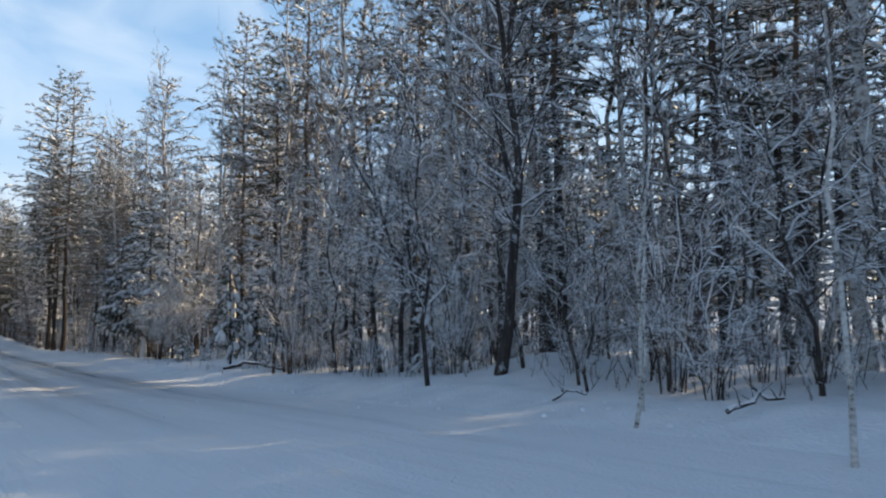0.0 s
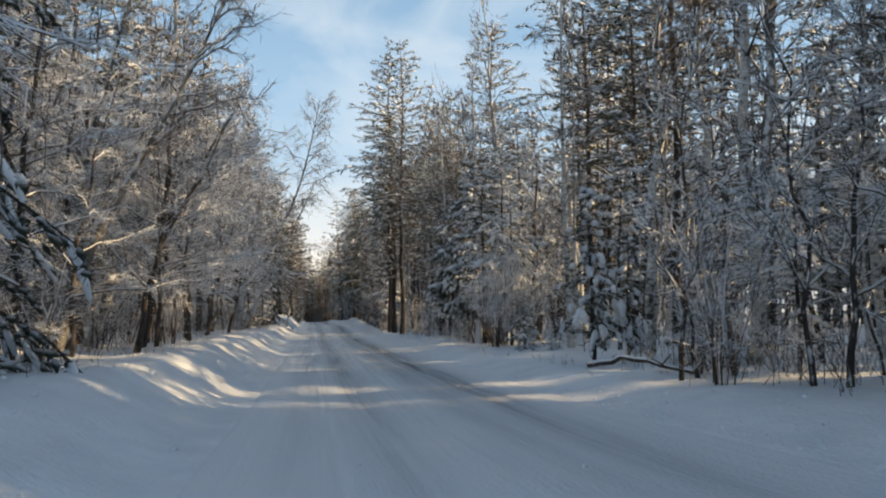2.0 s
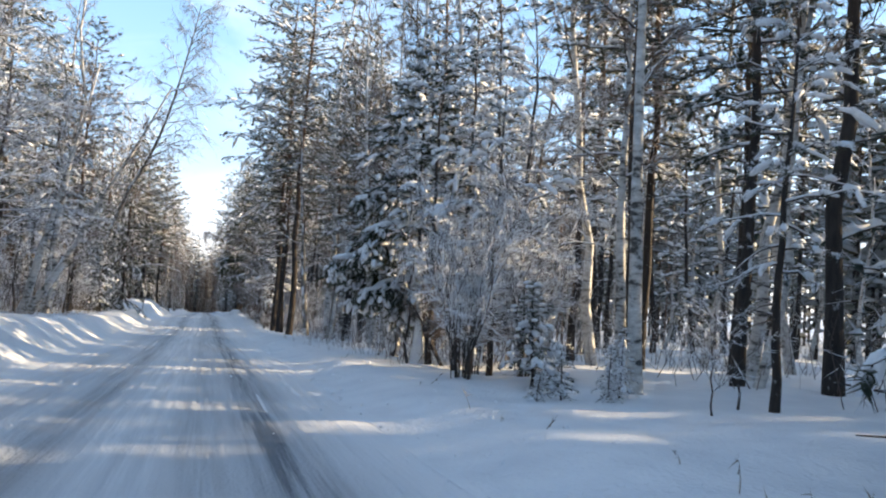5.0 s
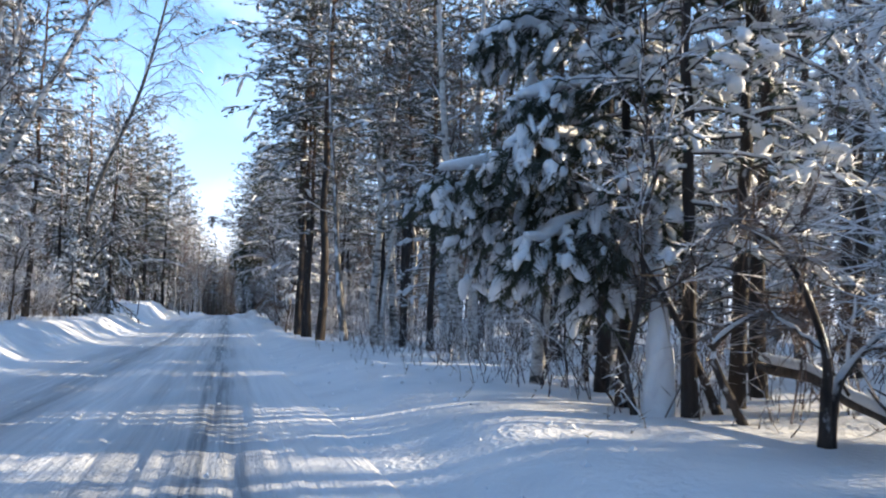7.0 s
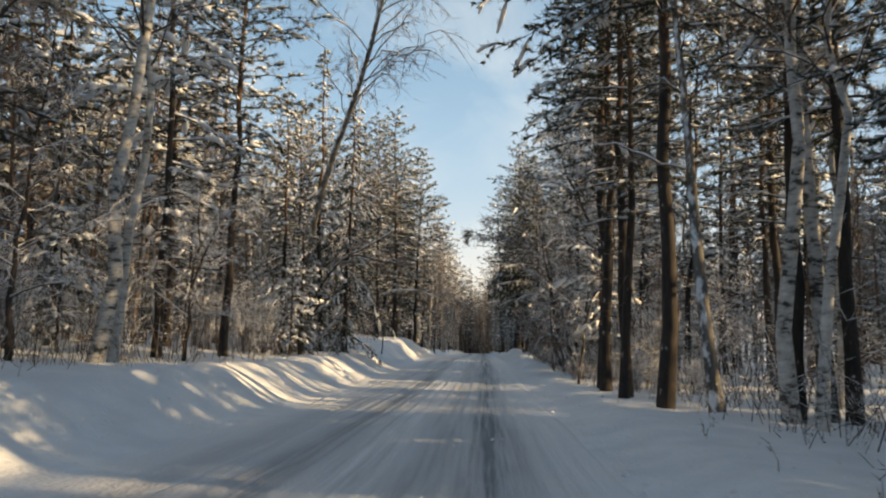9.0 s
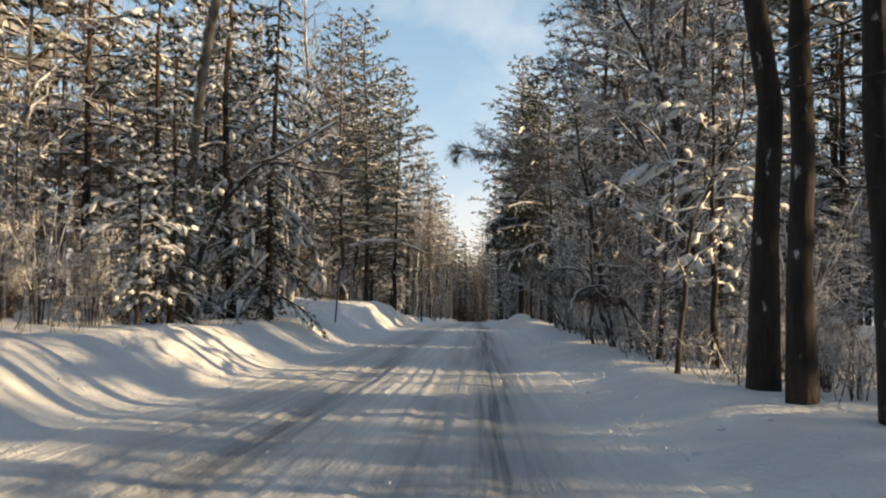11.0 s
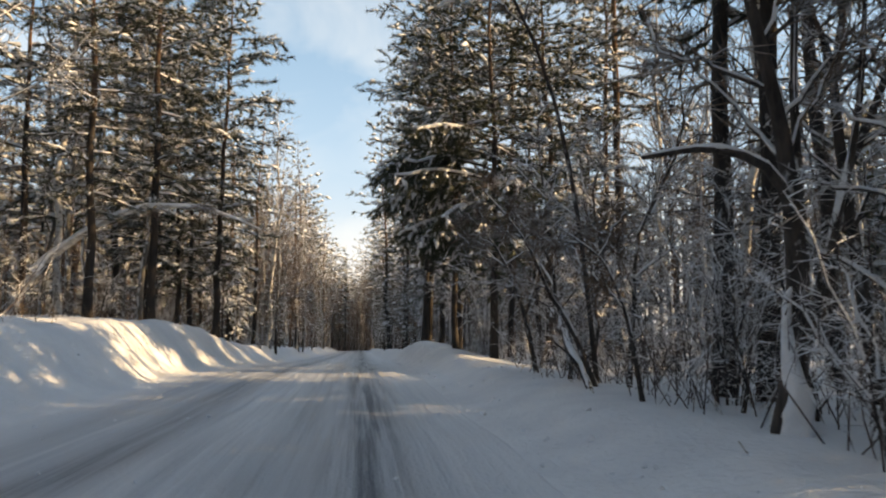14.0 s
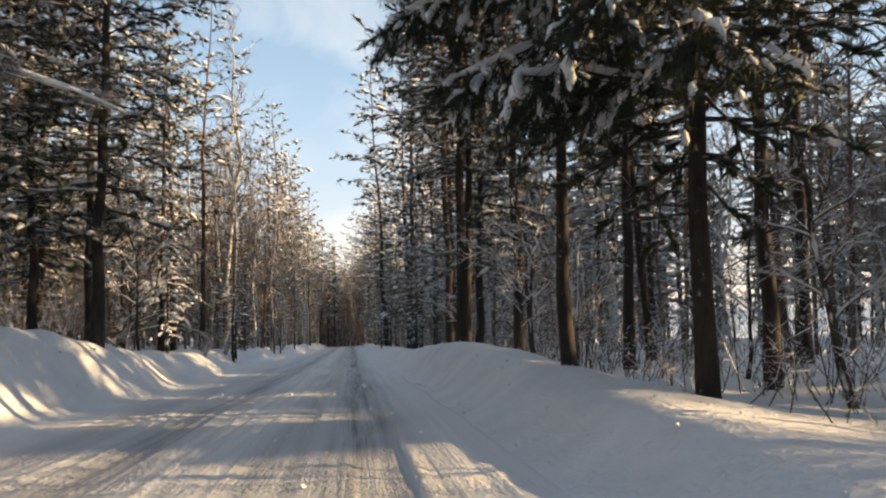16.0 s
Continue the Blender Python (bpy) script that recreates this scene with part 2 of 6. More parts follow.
M_SIGN = plain_metal("weathered_zinc", (0.42, 0.42, 0.44), 0.55)
M_POST = plain_metal("dull_steel_post", (0.12, 0.11, 0.11), 0.6)

# ---- the lie of the land ----
rng = np.random.RandomState(7)
LATTICE = rng.rand(64, 64)


def lumps(x, y, size):
    """Smooth value noise, 0 to 1."""
    u, v = np.asarray(x, float) / size + 100.3, np.asarray(y, float) / size + 57.7
    i, j = np.floor(u).astype(int), np.floor(v).astype(int)
    a, b = u - i, v - j
    a, b = a * a * (3 - 2 * a), b * b * (3 - 2 * b)
    g = lambda p, q: LATTICE[p % 64, q % 64]
    return (g(i, j) * (1 - a) + g(i + 1, j) * a) * (1 - b) + (g(i, j + 1) * (1 - a) + g(i + 1, j + 1) * a) * b


def step(v):
    v = np.clip(v, 0, 1)
    return v * v * (3 - 2 * v)


def fall(y):
    """Height of the road's middle along its length."""
    ys = (-40, 0, 18, 23, 57, 71, 81, 101, 123, 155, 230, 400)
    zs = (1.2, 0, -1.19, -1.55, -3.15, -3.78, -4.07, -4.51, -5.65, -7.2, -10.6, -15)
    return sum(np.interp(np.asarray(y, float) + d, ys, zs) for d in (-4, -2, 0, 2, 4)) / 5


def left_toe(y):
    return np.interp(y, (-5, 3, 14, 40, 200), (-4.5, -2.4, 1.2, 1.3, 1.3))


def land(x, y):
    """Height of the snow at a place."""
    x, y = np.asarray(x, float), np.asarray(y, float)
    toe = left_toe(y)
    hl = np.interp(y, (-5, 10, 28, 50, 80, 90, 98, 108, 115, 122, 200), (0.4, 0.7, 0.85, 0.95, 0.78, 0.85, 1.35, 1.5, 1.0, 0.85, 0.8))
    wl = np.interp(y, (0, 20, 90, 100), (2.6, 2.0, 2.0, 1.7))
    left = step((toe - x) / wl)
    z = fall(y) + left * hl + 0.25 * step((toe - 2.5 - x) / 7.0)
    hr = np.interp(y, (-5, 20, 85, 97, 103, 108, 114, 127, 200), (0.15, 0.22, 0.24, 0.30, 0.48, 0.78, 0.9, 0.6, 0.5))
    right = step((x - 7.2) / np.interp(y, (0, 20, 90), (2.4, 1.5, 1.1)))
    z = z + right * hr - (hr - 0.2) * step((x - 8.5) / 1.8)
    z = z + 0.42 * np.exp(-((x - 11.5) ** 2 + (y - 12.0) ** 2) / 2.6)
    off = np.clip(left + right, 0, 1)
    z = z + off * (0.12 * (lumps(x, y, 1.7) - 0.5) + 0.07 * (lumps(x, y, 0.6) - 0.5) + 0.4 * (lumps(x + 9, y, 6.0) - 0.5) * step((np.abs(x - 4) - 5) / 4))
    ribs = left * (1 - step((toe - 2.6 - x) / 1.5))
    z = z + ribs * (0.05 * (lumps(x * 0.5 + 31, y, 0.9) - 0.5) + 0.03 * (lumps(x * 0.6, y + 11, 3.1) - 0.5) + 0.05 * (lumps(x, y, 0.45) - 0.5))
    z = z + ribs * 0.16 * (lumps(y * 0.9 + x * 0.55 + 5, x * 0.3, 0.75) - 0.5) * step((y - 60) / 30)
    far = step((np.abs(x - 4) - 45) / 60)
    return z * (1 - far) + (fall(y) * 0.6 + 0.5) * far


def surface(name, xs, ys, height, material):
    X, Y = np.meshgrid(xs, ys)
    Z = height(X, Y)
    v = np.stack([X, Y, Z], -1).reshape(-1, 3)
    nx, ny = len(xs), len(ys)
    k = (np.arange(ny - 1)[:, None] * nx + np.arange(nx - 1)[None]).ravel()
    q = np.stack([k, k + 1, k + nx + 1, k + nx], 1)
    me = bpy.data.meshes.new(name)
    me.from_pydata(v.tolist(), [], q.tolist())
    me.polygons.foreach_set("use_smooth", [True] * len(q))
    me.materials.append(material)
    return new(name, me)


def ground_height(x, y):
    """The ground runs under the road's own sheet."""
    inside = step((x - left_toe(y) - 0.1) / 0.5) * step((7.2 - x) / 0.5)
    return land(x, y) - 0.07 * inside * (y < 240)


gx = np.concatenate([-np.geomspace(2200, 16, 14), np.arange(-14, -4, 0.5), np.arange(-4, 12, 0.2), np.arange(12, 34, 0.8), np.geomspace(36, 2200, 14)])
gy = np.concatenate([-np.geomspace(1500, 16, 10), np.arange(-14, 130, 0.3), np.arange(130, 260, 2.5), np.geomspace(265, 3000, 14)])
ground = tagged(surface("ground", gx, gy, ground_height, M_SNOW), "deep fresh snow over the forest floor and ploughed banks", "snow", kind="structure")


def road_height(x, y):
    w = x + 0.25 * (lumps(x * 0 + 3, y, 14.0) - 0.5)
    rut = sum(a * np.exp(-((w - c) / s) ** 2) for c, s, a in ((5.85, 0.22, 0.030), (3.4, 0.22, 0.026), (4.95, 0.2, 0.014), (2.5, 0.16, 0.012)))
    edge = 1 - step((x - left_toe(y) + 0.15) / 0.45) * step((7.45 - x) / 0.45)
    tread = sum(0.5 + 0.5 * np.sin(w * k + 5.0 * lumps(x * 0 + k, y, 9.0)) for k in (21.0, 33.0)) * 0.5 * step((x - 1.6) / 0.8) * step((7.0 - x) / 0.8) * step((y - 20) / 20)
    return fall(y) - rut - 0.032 * tread * (0.3 + 0.9 * lumps(x, y * 0.25, 0.8)) + 0.05 * (lumps(x, y, 2.2) - 0.5) + 0.02 * (lumps(x * 2, y * 0.3, 0.4) - 0.5) - 0.25 * edge


road = tagged(surface("road", np.concatenate([np.arange(-5.0, 1.2, 0.16), np.arange(1.2, 7.8, 0.055)]), np.concatenate([np.arange(-14, 130, 0.5), np.arange(130, 236, 2)]), road_height, M_ROAD),
              "packed snow road with grey worn wheel tracks", "road", kind="structure")

# ---- tree building ----
Z = np.array([0.0, 0.0, 1.0])


def unit(v):
    return v / np.maximum(np.linalg.norm(v, axis=-1, keepdims=True), 1e-9)


class Geo:
    """Collects triangles for one mesh."""

    def __init__(self):
        self.v, self.f, self.n = [], [], 0

    def add(self, v, f):
        self.v.append(np.asarray(v, float).reshape(-1, 3))
        self.f.append(np.asarray(f, int).reshape(-1, 3) + self.n)
        self.n += len(self.v[-1])

    def tube(self, pts, rad, sides=6, rough=0.0, flare=None):
        pts, rad = np.asarray(pts, float), np.asarray(rad, float)
        d = unit(np.gradient(pts, axis=0))
        ref = np.array([0.0, 1.0, 0.0]) if abs(d[:, 2]).mean() > 0.8 else Z
        a = unit(np.cross(d, ref))
        b = np.cross(d, a)
        th = np.arange(sides) * 2 * np.pi / sides
        r = rad[:, None] * (1 + rough * (R.rand(len(pts), sides) - 0.5))
        ring = pts[:, None] + r[..., None] * (np.cos(th)[None, :, None] * a[:, None] + np.sin(th)[None, :, None] * b[:, None])
        v = np.concatenate([ring.reshape(-1, 3), pts[-1:] + d[-1:] * rad[-1]])
        n, f = len(pts), []
        i = (np.arange(n - 1)[:, None] * sides + np.arange(sides)[None]).ravel()
        j = (np.arange(n - 1)[:, None] * sides + (np.arange(sides)[None] + 1) % sides).ravel()
        f = [np.stack([i, j, j + sides], 1), np.stack([i, j + sides, i + sides], 1)]
        k = (n - 1) * sides + np.arange(sides)
        f.append(np.stack([k, (n - 1) * sides + (np.arange(sides) + 1) % sides, np.full(sides, n * sides)], 1))
        self.add(v, np.concatenate(f))

    def spikes(self, a, b, r):
        """Thin three-edged twigs from a to b, a ridge on top."""
        a, b = np.asarray(a, float), np.asarray(b, float)
        r = np.broadcast_to(np.asarray(r, float), (len(a),))[:, None]
        d = unit(b - a)
        s = unit(np.cross(d, Z) + 1e-6)
        u = np.cross(s, d)
        v = np.stack([a + u * r, a - s * r * 0.87 - u * r * 0.5, a + s * r * 0.87 - u * r * 0.5, b], 1)
        k = np.arange(len(a))[:, None] * 4
        self.add(v, np.concatenate([k + [0, 1, 3], k + [1, 2, 3], k + [2, 0, 3]]))

    def bent(self, a, m, b, r0, r1):
        """Twigs that bend at m."""
        a, m, b = (np.asarray(p, float) for p in (a, m, b))
        r0 = np.broadcast_to(np.asarray(r0, float), (len(a),))[:, None]
        r1 = np.broadcast_to(np.asarray(r1, float), (len(a),))[:, None]
        d = unit(b - a)
        s = unit(np.cross(d, Z) + 1e-6)
        u = np.cross(s, d)
        ring = lambda p, r: [p + u * r, p - s * r * 0.87 - u * r * 0.5, p + s * r * 0.87 - u * r * 0.5]
        v = np.stack(ring(a, r0) + ring(m, r1) + [b], 1)
        k = np.arange(len(a))[:, None] * 7
        f = []
        for i in range(3):
            j = (i + 1) % 3
            f += [k + [i, j, j + 3], k + [i, j + 3, i + 3], k + [i + 3, j + 3, 6]]
        self.add(v, np.concatenate(f))

    def blobs(self, c, d, size, sag=0.3):
        """Lumps of snow lying along d: size is half length, half width, half height."""
        c, d, size = np.asarray(c, float), unit(np.asarray(d, float)), np.asarray(size, float)
        s = unit(np.cross(d, Z) + 1e-6)
        u = np.cross(s, d)
        L, W, H = size[:, :1], size[:, 1:2], size[:, 2:3]
        j = lambda: 0.75 + 0.5 * R.rand(len(c), 1)
        v = np.stack([c - d * L * j(), c + d * L * j() - Z * L * sag, c - s * W * j() - u * H * 0.3, c + s * W * j() - u * H * 0.3, c + u * H * j(), c - u * H * 0.6,
                      c - d * L * 0.5 + u * H * 0.7 * j() + s * W * 0.4, c + d * L * 0.55 + u * H * 0.7 * j() - s * W * 0.3 - Z * L * sag * 0.3], 1)
        k = np.arange(len(c))[:, None] * 8
        f = [(0, 2, 5), (2, 1, 5), (1, 3, 5), (3, 0, 5), (0, 6, 2), (6, 4, 2), (2, 4, 7), (2, 7, 1), (1, 7, 3), (7, 4, 3), (3, 4, 6), (3, 6, 0)]
        self.add(v, np.concatenate([k + list(t) for t in f]))

    def mesh(self, name, material, smooth=False):
        me = bpy.data.meshes.new(name)
        v, f = np.concatenate(self.v).astype(np.float32), np.concatenate(self.f).astype(np.int32)
        me.vertices.add(len(v))
        me.vertices.foreach_set("co", v.ravel())
        me.loops.add(len(f) * 3)
        me.loops.foreach_set("vertex_index", f.ravel())
        me.polygons.add(len(f))
        me.polygons.foreach_set("loop_start", np.arange(0, len(f) * 3, 3, dtype=np.int32))
        me.polygons.foreach_set("use_smooth", np.full(len(f), smooth))
        me.update(calc_edges=True)
        me.materials.append(material)
        return me


R = np.random.RandomState(3)


def part(name, geo, material, parent, label="", smooth=False):
    """One mesh under a thing or under a part."""
    ob = new(name, geo.mesh(name, material, smooth))
    ob.parent = parent
    return tagged(ob, label, kind="" if name in ("trunk", "limb", "stem", "forked_stem", "bough") else "stuff")


def thing(name, label, category, group=""):
    return tagged(new(name), label, category, group)


def line_at(pts, s):
    """Points and ways at the fractions s of a polyline."""
    n = len(pts) - 1
    i = np.clip((s * n).astype(int), 0, n - 1)
    w = (s * n - i)[:, None]
    return pts[i] * (1 - w) + pts[i + 1] * w, unit(pts[i + 1] - pts[i])


def stem(height, lean, wobble, n=10, base=(0, 0)):
    s = np.linspace(0, 1, n)
    k = np.cumsum(R.randn(n, 2), 0) * wobble * height / n
    k -= k[0]
    p = np.stack([base[0] + lean[0] * s + k[:, 0], base[1] + lean[1] * s + k[:, 1], s * height], 1)
    p[0, 2] = -0.25
    return p


def taper(n, r0, r1, flare=1.2):
    r = r0 + (r1 - r0) * np.linspace(0, 1, n) ** 0.9
    r[0] *= flare
    return r


def ways(n, az0, el, el_spread):
    az = az0 + np.arange(n) * 2.4 + R.rand(n) * 1.2
    e = np.radians(el + (R.rand(n) - 0.5) * el_spread)
    return np.stack([np.cos(az) * np.cos(e), np.sin(az) * np.cos(e), np.sin(e)], 1)


def bough(a, d, length, bend, n=5, wobble=0.05):
    s = np.linspace(0, 1, n)[:, None]
    p = a + d * length * s + Z * bend * length * s ** 2
    return p + R.randn(n, 3) * wobble * length * s


def snow_on(geo, pts, rad, cover=0.95):
    """A ridge of snow along a bough."""
    if len(pts) < 3:
        return
    n = len(pts)
    r = rad * (0.5 + 0.7 * R.rand(n)) * cover + 0.007
    r[-1] *= 0.5
    geo.tube(pts + Z * (rad * 0.75 + 0.008)[:, None], r, 5, 0.3)


def bare_tree(name, label, height, radius, limbs, subs, twigs, crown_from=0.3, reach=0.28, el=35, lean=(0, 0), fork=0, bark=None, twig=None,
              bend=-0.05, twig_r=0.011, category="tree", group="", wobble=0.12, load=True, wood_snow=0.9, split=False):
    """A leafless tree: trunk, limbs, twigs and the snow on its limbs."""
    root = thing(name, label, category, group)
    wood, boughs, fine, snow = Geo(), Geo(), Geo(), Geo()
    stems = []
    p = stem(height, lean, wobble, 12)
    wood.tube(p, taper(12, radius, radius * 0.12), 8, 0.12)
    stems.append((p, radius, crown_from))
    for k in range(fork):
        h = 0.3 + 0.25 * R.rand()
        a, _ = line_at(p, np.array([h]))
        az = R.rand() * 6.28
        d = unit(np.array([math.cos(az) * 0.45, math.sin(az) * 0.45, 1.0]))
        q = bough(a[0], d, height * (1 - h) * 0.9, 0.05, 8, 0.03)
        one = Geo()
        one.tube(q, taper(8, radius * 0.6, radius * 0.1, 1.0), 6, 0.1)
        part("forked_stem", one, bark or M_DARK_BARK, root, smooth=True)
        stems.append((q, radius * 0.6, 0.15))
    A, D, LEN, RAD = [], [], [], []
    for q, r, c0 in stems:
        n = limbs if q is p else limbs // 2
        s = c0 + (0.97 - c0) * (np.arange(n) + R.rand(n)) / n
        a, t = line_at(q, s)
        d = ways(n, R.rand() * 6, el, 30)
        for i in range(n):
            L = height * reach * (1.05 - 0.75 * ((s[i] - c0) / (1 - c0))) * (0.55 + 0.75 * R.rand())
            b = bough(a[i], unit(d[i] + t[i] * 0.25), L, bend, 6, 0.07)
            r0 = max(0.009, r * (1.05 - s[i]) * 0.24 + 0.005)
            rr = np.linspace(r0, r0 * 0.3, 6)
            if split:
                one = Geo()
                one.tube(b, rr, 5, 0.2)
                part("limb", one, M_DARK_BARK, root, smooth=True)
            else:
                boughs.tube(b, rr, 5, 0.2)
            if load and R.rand() < wood_snow:
                snow_on(snow, b, rr)
            m = max(2, int(subs * (0.5 + L / (height * reach))))
            s2 = 0.2 + 0.8 * R.rand(m)
            pa, pd = line_at(b, s2)
            A.append(pa), LEN.append(L * (0.18 + 0.3 * R.rand(m)) * (1.2 - 0.5 * s2))
            D.append(unit(pd + R.randn(m, 3) * 0.6 + Z * 0.12)), RAD.append(np.maximum(r0 * 0.4 * (1.1 - 0.6 * s2), twig_r))
        A.append(q[-1:]), D.append(unit(q[-1:] - q[-2:-1])), LEN.append(np.array([height * 0.06])), RAD.append(np.array([twig_r]))
    A, D, LEN, RAD = np.concatenate(A), np.concatenate(D), np.concatenate(LEN), np.concatenate(RAD)
    tip = A + D * LEN[:, None] + Z * (bend * 0.8 * LEN)[:, None]
    mid = (A + tip) / 2 + R.randn(len(A), 3) * (LEN * 0.09)[:, None]
    fine.bent(A, mid, tip, RAD * 1.15, RAD * 0.8)
    k = np.repeat(np.arange(len(A)), twigs)
    w = R.rand(len(k))[:, None]
    a = np.where(w < 0.5, A[k] * (1 - 2 * w) + mid[k] * 2 * w, mid[k] * (2 - 2 * w) + tip[k] * (2 * w - 1))
    d = unit(D[k] + R.randn(len(k), 3) * 0.75 + Z * bend)
    fine.spikes(a, a + d * (LEN[k] * (0.25 + 0.5 * R.rand(len(k))))[:, None], twig_r * (0.7 + 0.5 * R.rand(len(k))))
    part("trunk", wood, bark or M_DARK_BARK, root, smooth=True)
    if boughs.n:
        part("branchwork", boughs, M_DARK_BARK if bark is not M_GREY_BARK else M_GREY_BARK, root, smooth=True)
    part("crown", fine, twig or M_TWIG, root, "leafless twigs with snow on top")
    if load and snow.n:
        part("snow_load", snow, M_LOAD, root, "ridges of snow lying on the limbs", smooth=True)
    return root


def snow_finger(geo, a, b, width, height, sag):
    """A soft roll of snow that lies on a twig and bends over its tip."""
    n = 4
    s = np.linspace(0.28, 1.05, n)[:, None]
    L = np.linalg.norm(b - a)
    p = a + (b - a) * s - Z * sag * 0.3 * L * s ** 3 + Z * height * 0.7 + R.randn(n, 3) * 0.012
    r = np.array([0.5, 0.95, 1.0, 0.62]) * width * 0.46 * (0.6 + 0.7 * R.rand()) * (0.8 + 0.4 * R.rand(n))
    geo.tube(p, r, 6, 0.25)


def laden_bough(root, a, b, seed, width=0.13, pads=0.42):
    """A long bough bowed under snow, on a tree that stands unturned: from a to b, from the tree's base."""
    global R
    R = np.random.RandomState(seed)
    a, b = np.array(a, float), np.array(b, float)
    s = np.linspace(0, 1, 9)[:, None]
    L = np.linalg.norm(b - a)
    p = a + (b - a) * s + Z * 0.2 * L * (s - s ** 2) * 2 + R.randn(9, 3) * 0.02 * L * s
    wood, green, snow = Geo(), Geo(), Geo()
    wood.tube(p, np.linspace(0.038, 0.008, 9), 6, 0.1)
    snow.tube(p[1:] + Z * 0.045, np.array([0.04, 0.06, 0.05, 0.075, 0.06, 0.08, 0.07, 0.045]) * width / 0.12, 7, 0.4)
    n = int(12 * L) + 6
    s2 = 0.22 + 0.779 * (np.arange(n) + R.rand(n)) / n
    q, d = line_at(p, np.minimum(s2, 0.999))
    side = unit(np.cross(d, Z)) * np.where(np.arange(n) % 2, 1, -1)[:, None]
    way = unit(d * (0.35 + 0.5 * R.rand(n, 1)) + side * (0.2 + 0.8 * R.rand(n, 1)) - Z * (0.1 + 0.9 * R.rand(n, 1)))
    ln = (0.35 + 0.45 * R.rand(n)) * (1.3 - 0.6 * s2)
    tip = q + way * ln[:, None] - Z * (ln * 0.25)[:, None]
    wood.bent(q, (q + tip) / 2 + Z * (ln * 0.09)[:, None], tip, 0.011, 0.008)
    # sprigs on every side shoot, each with hanging needles and often a pad of snow
    k = np.repeat(np.arange(n), 4)
    w = np.tile([0.3, 0.55, 0.8, 1.0], n)[:, None]
    c = q[k] * (1 - w) + tip[k] * w + Z * (ln[k] * 0.13)[:, None] * np.sin(np.pi * w)
    sd = unit(way[k] * 0.8 + R.randn(len(k), 3) * np.array([0.5, 0.5, 0.25]) - Z * 0.3)
    sl = 0.16 + 0.14 * R.rand(len(k))
    for i in range(len(k)):
        if R.rand() < pads * (0.35 + 0.65 * w[i, 0]):
            m = 5
            t = np.linspace(-0.3, 0.7, m)[:, None]
            pp = c[i] + sd[i] * sl[i] * t - Z * sl[i] * 0.5 * np.maximum(t, 0) ** 2 + Z * 0.03 + R.randn(m, 3) * 0.012
            snow.tube(pp, np.array([0.45, 0.9, 1.1, 0.95, 0.5]) * width * 0.5 * (0.5 + 0.75 * R.rand()) * (0.8 + 0.4 * R.rand(m)), 7, 0.35)
    kk = np.repeat(np.arange(len(k)), 26)
    o = c[kk] + sd[kk] * (sl[kk] * R.rand(len(kk)))[:, None]
    green.spikes(o, o + unit(sd[kk] * 0.6 + R.randn(len(kk), 3) * 0.6 - Z * 0.55) * (0.10 + 0.10 * R.rand(len(kk), 1)), 0.0075)
    limb = part("bough", wood, M_DARK_BARK, root, "long bough bowed under snow", smooth=True)
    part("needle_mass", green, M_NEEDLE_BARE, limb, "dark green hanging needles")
    part("snow_load", snow, M_LOAD, limb, "thick soft pads of snow", smooth=True)


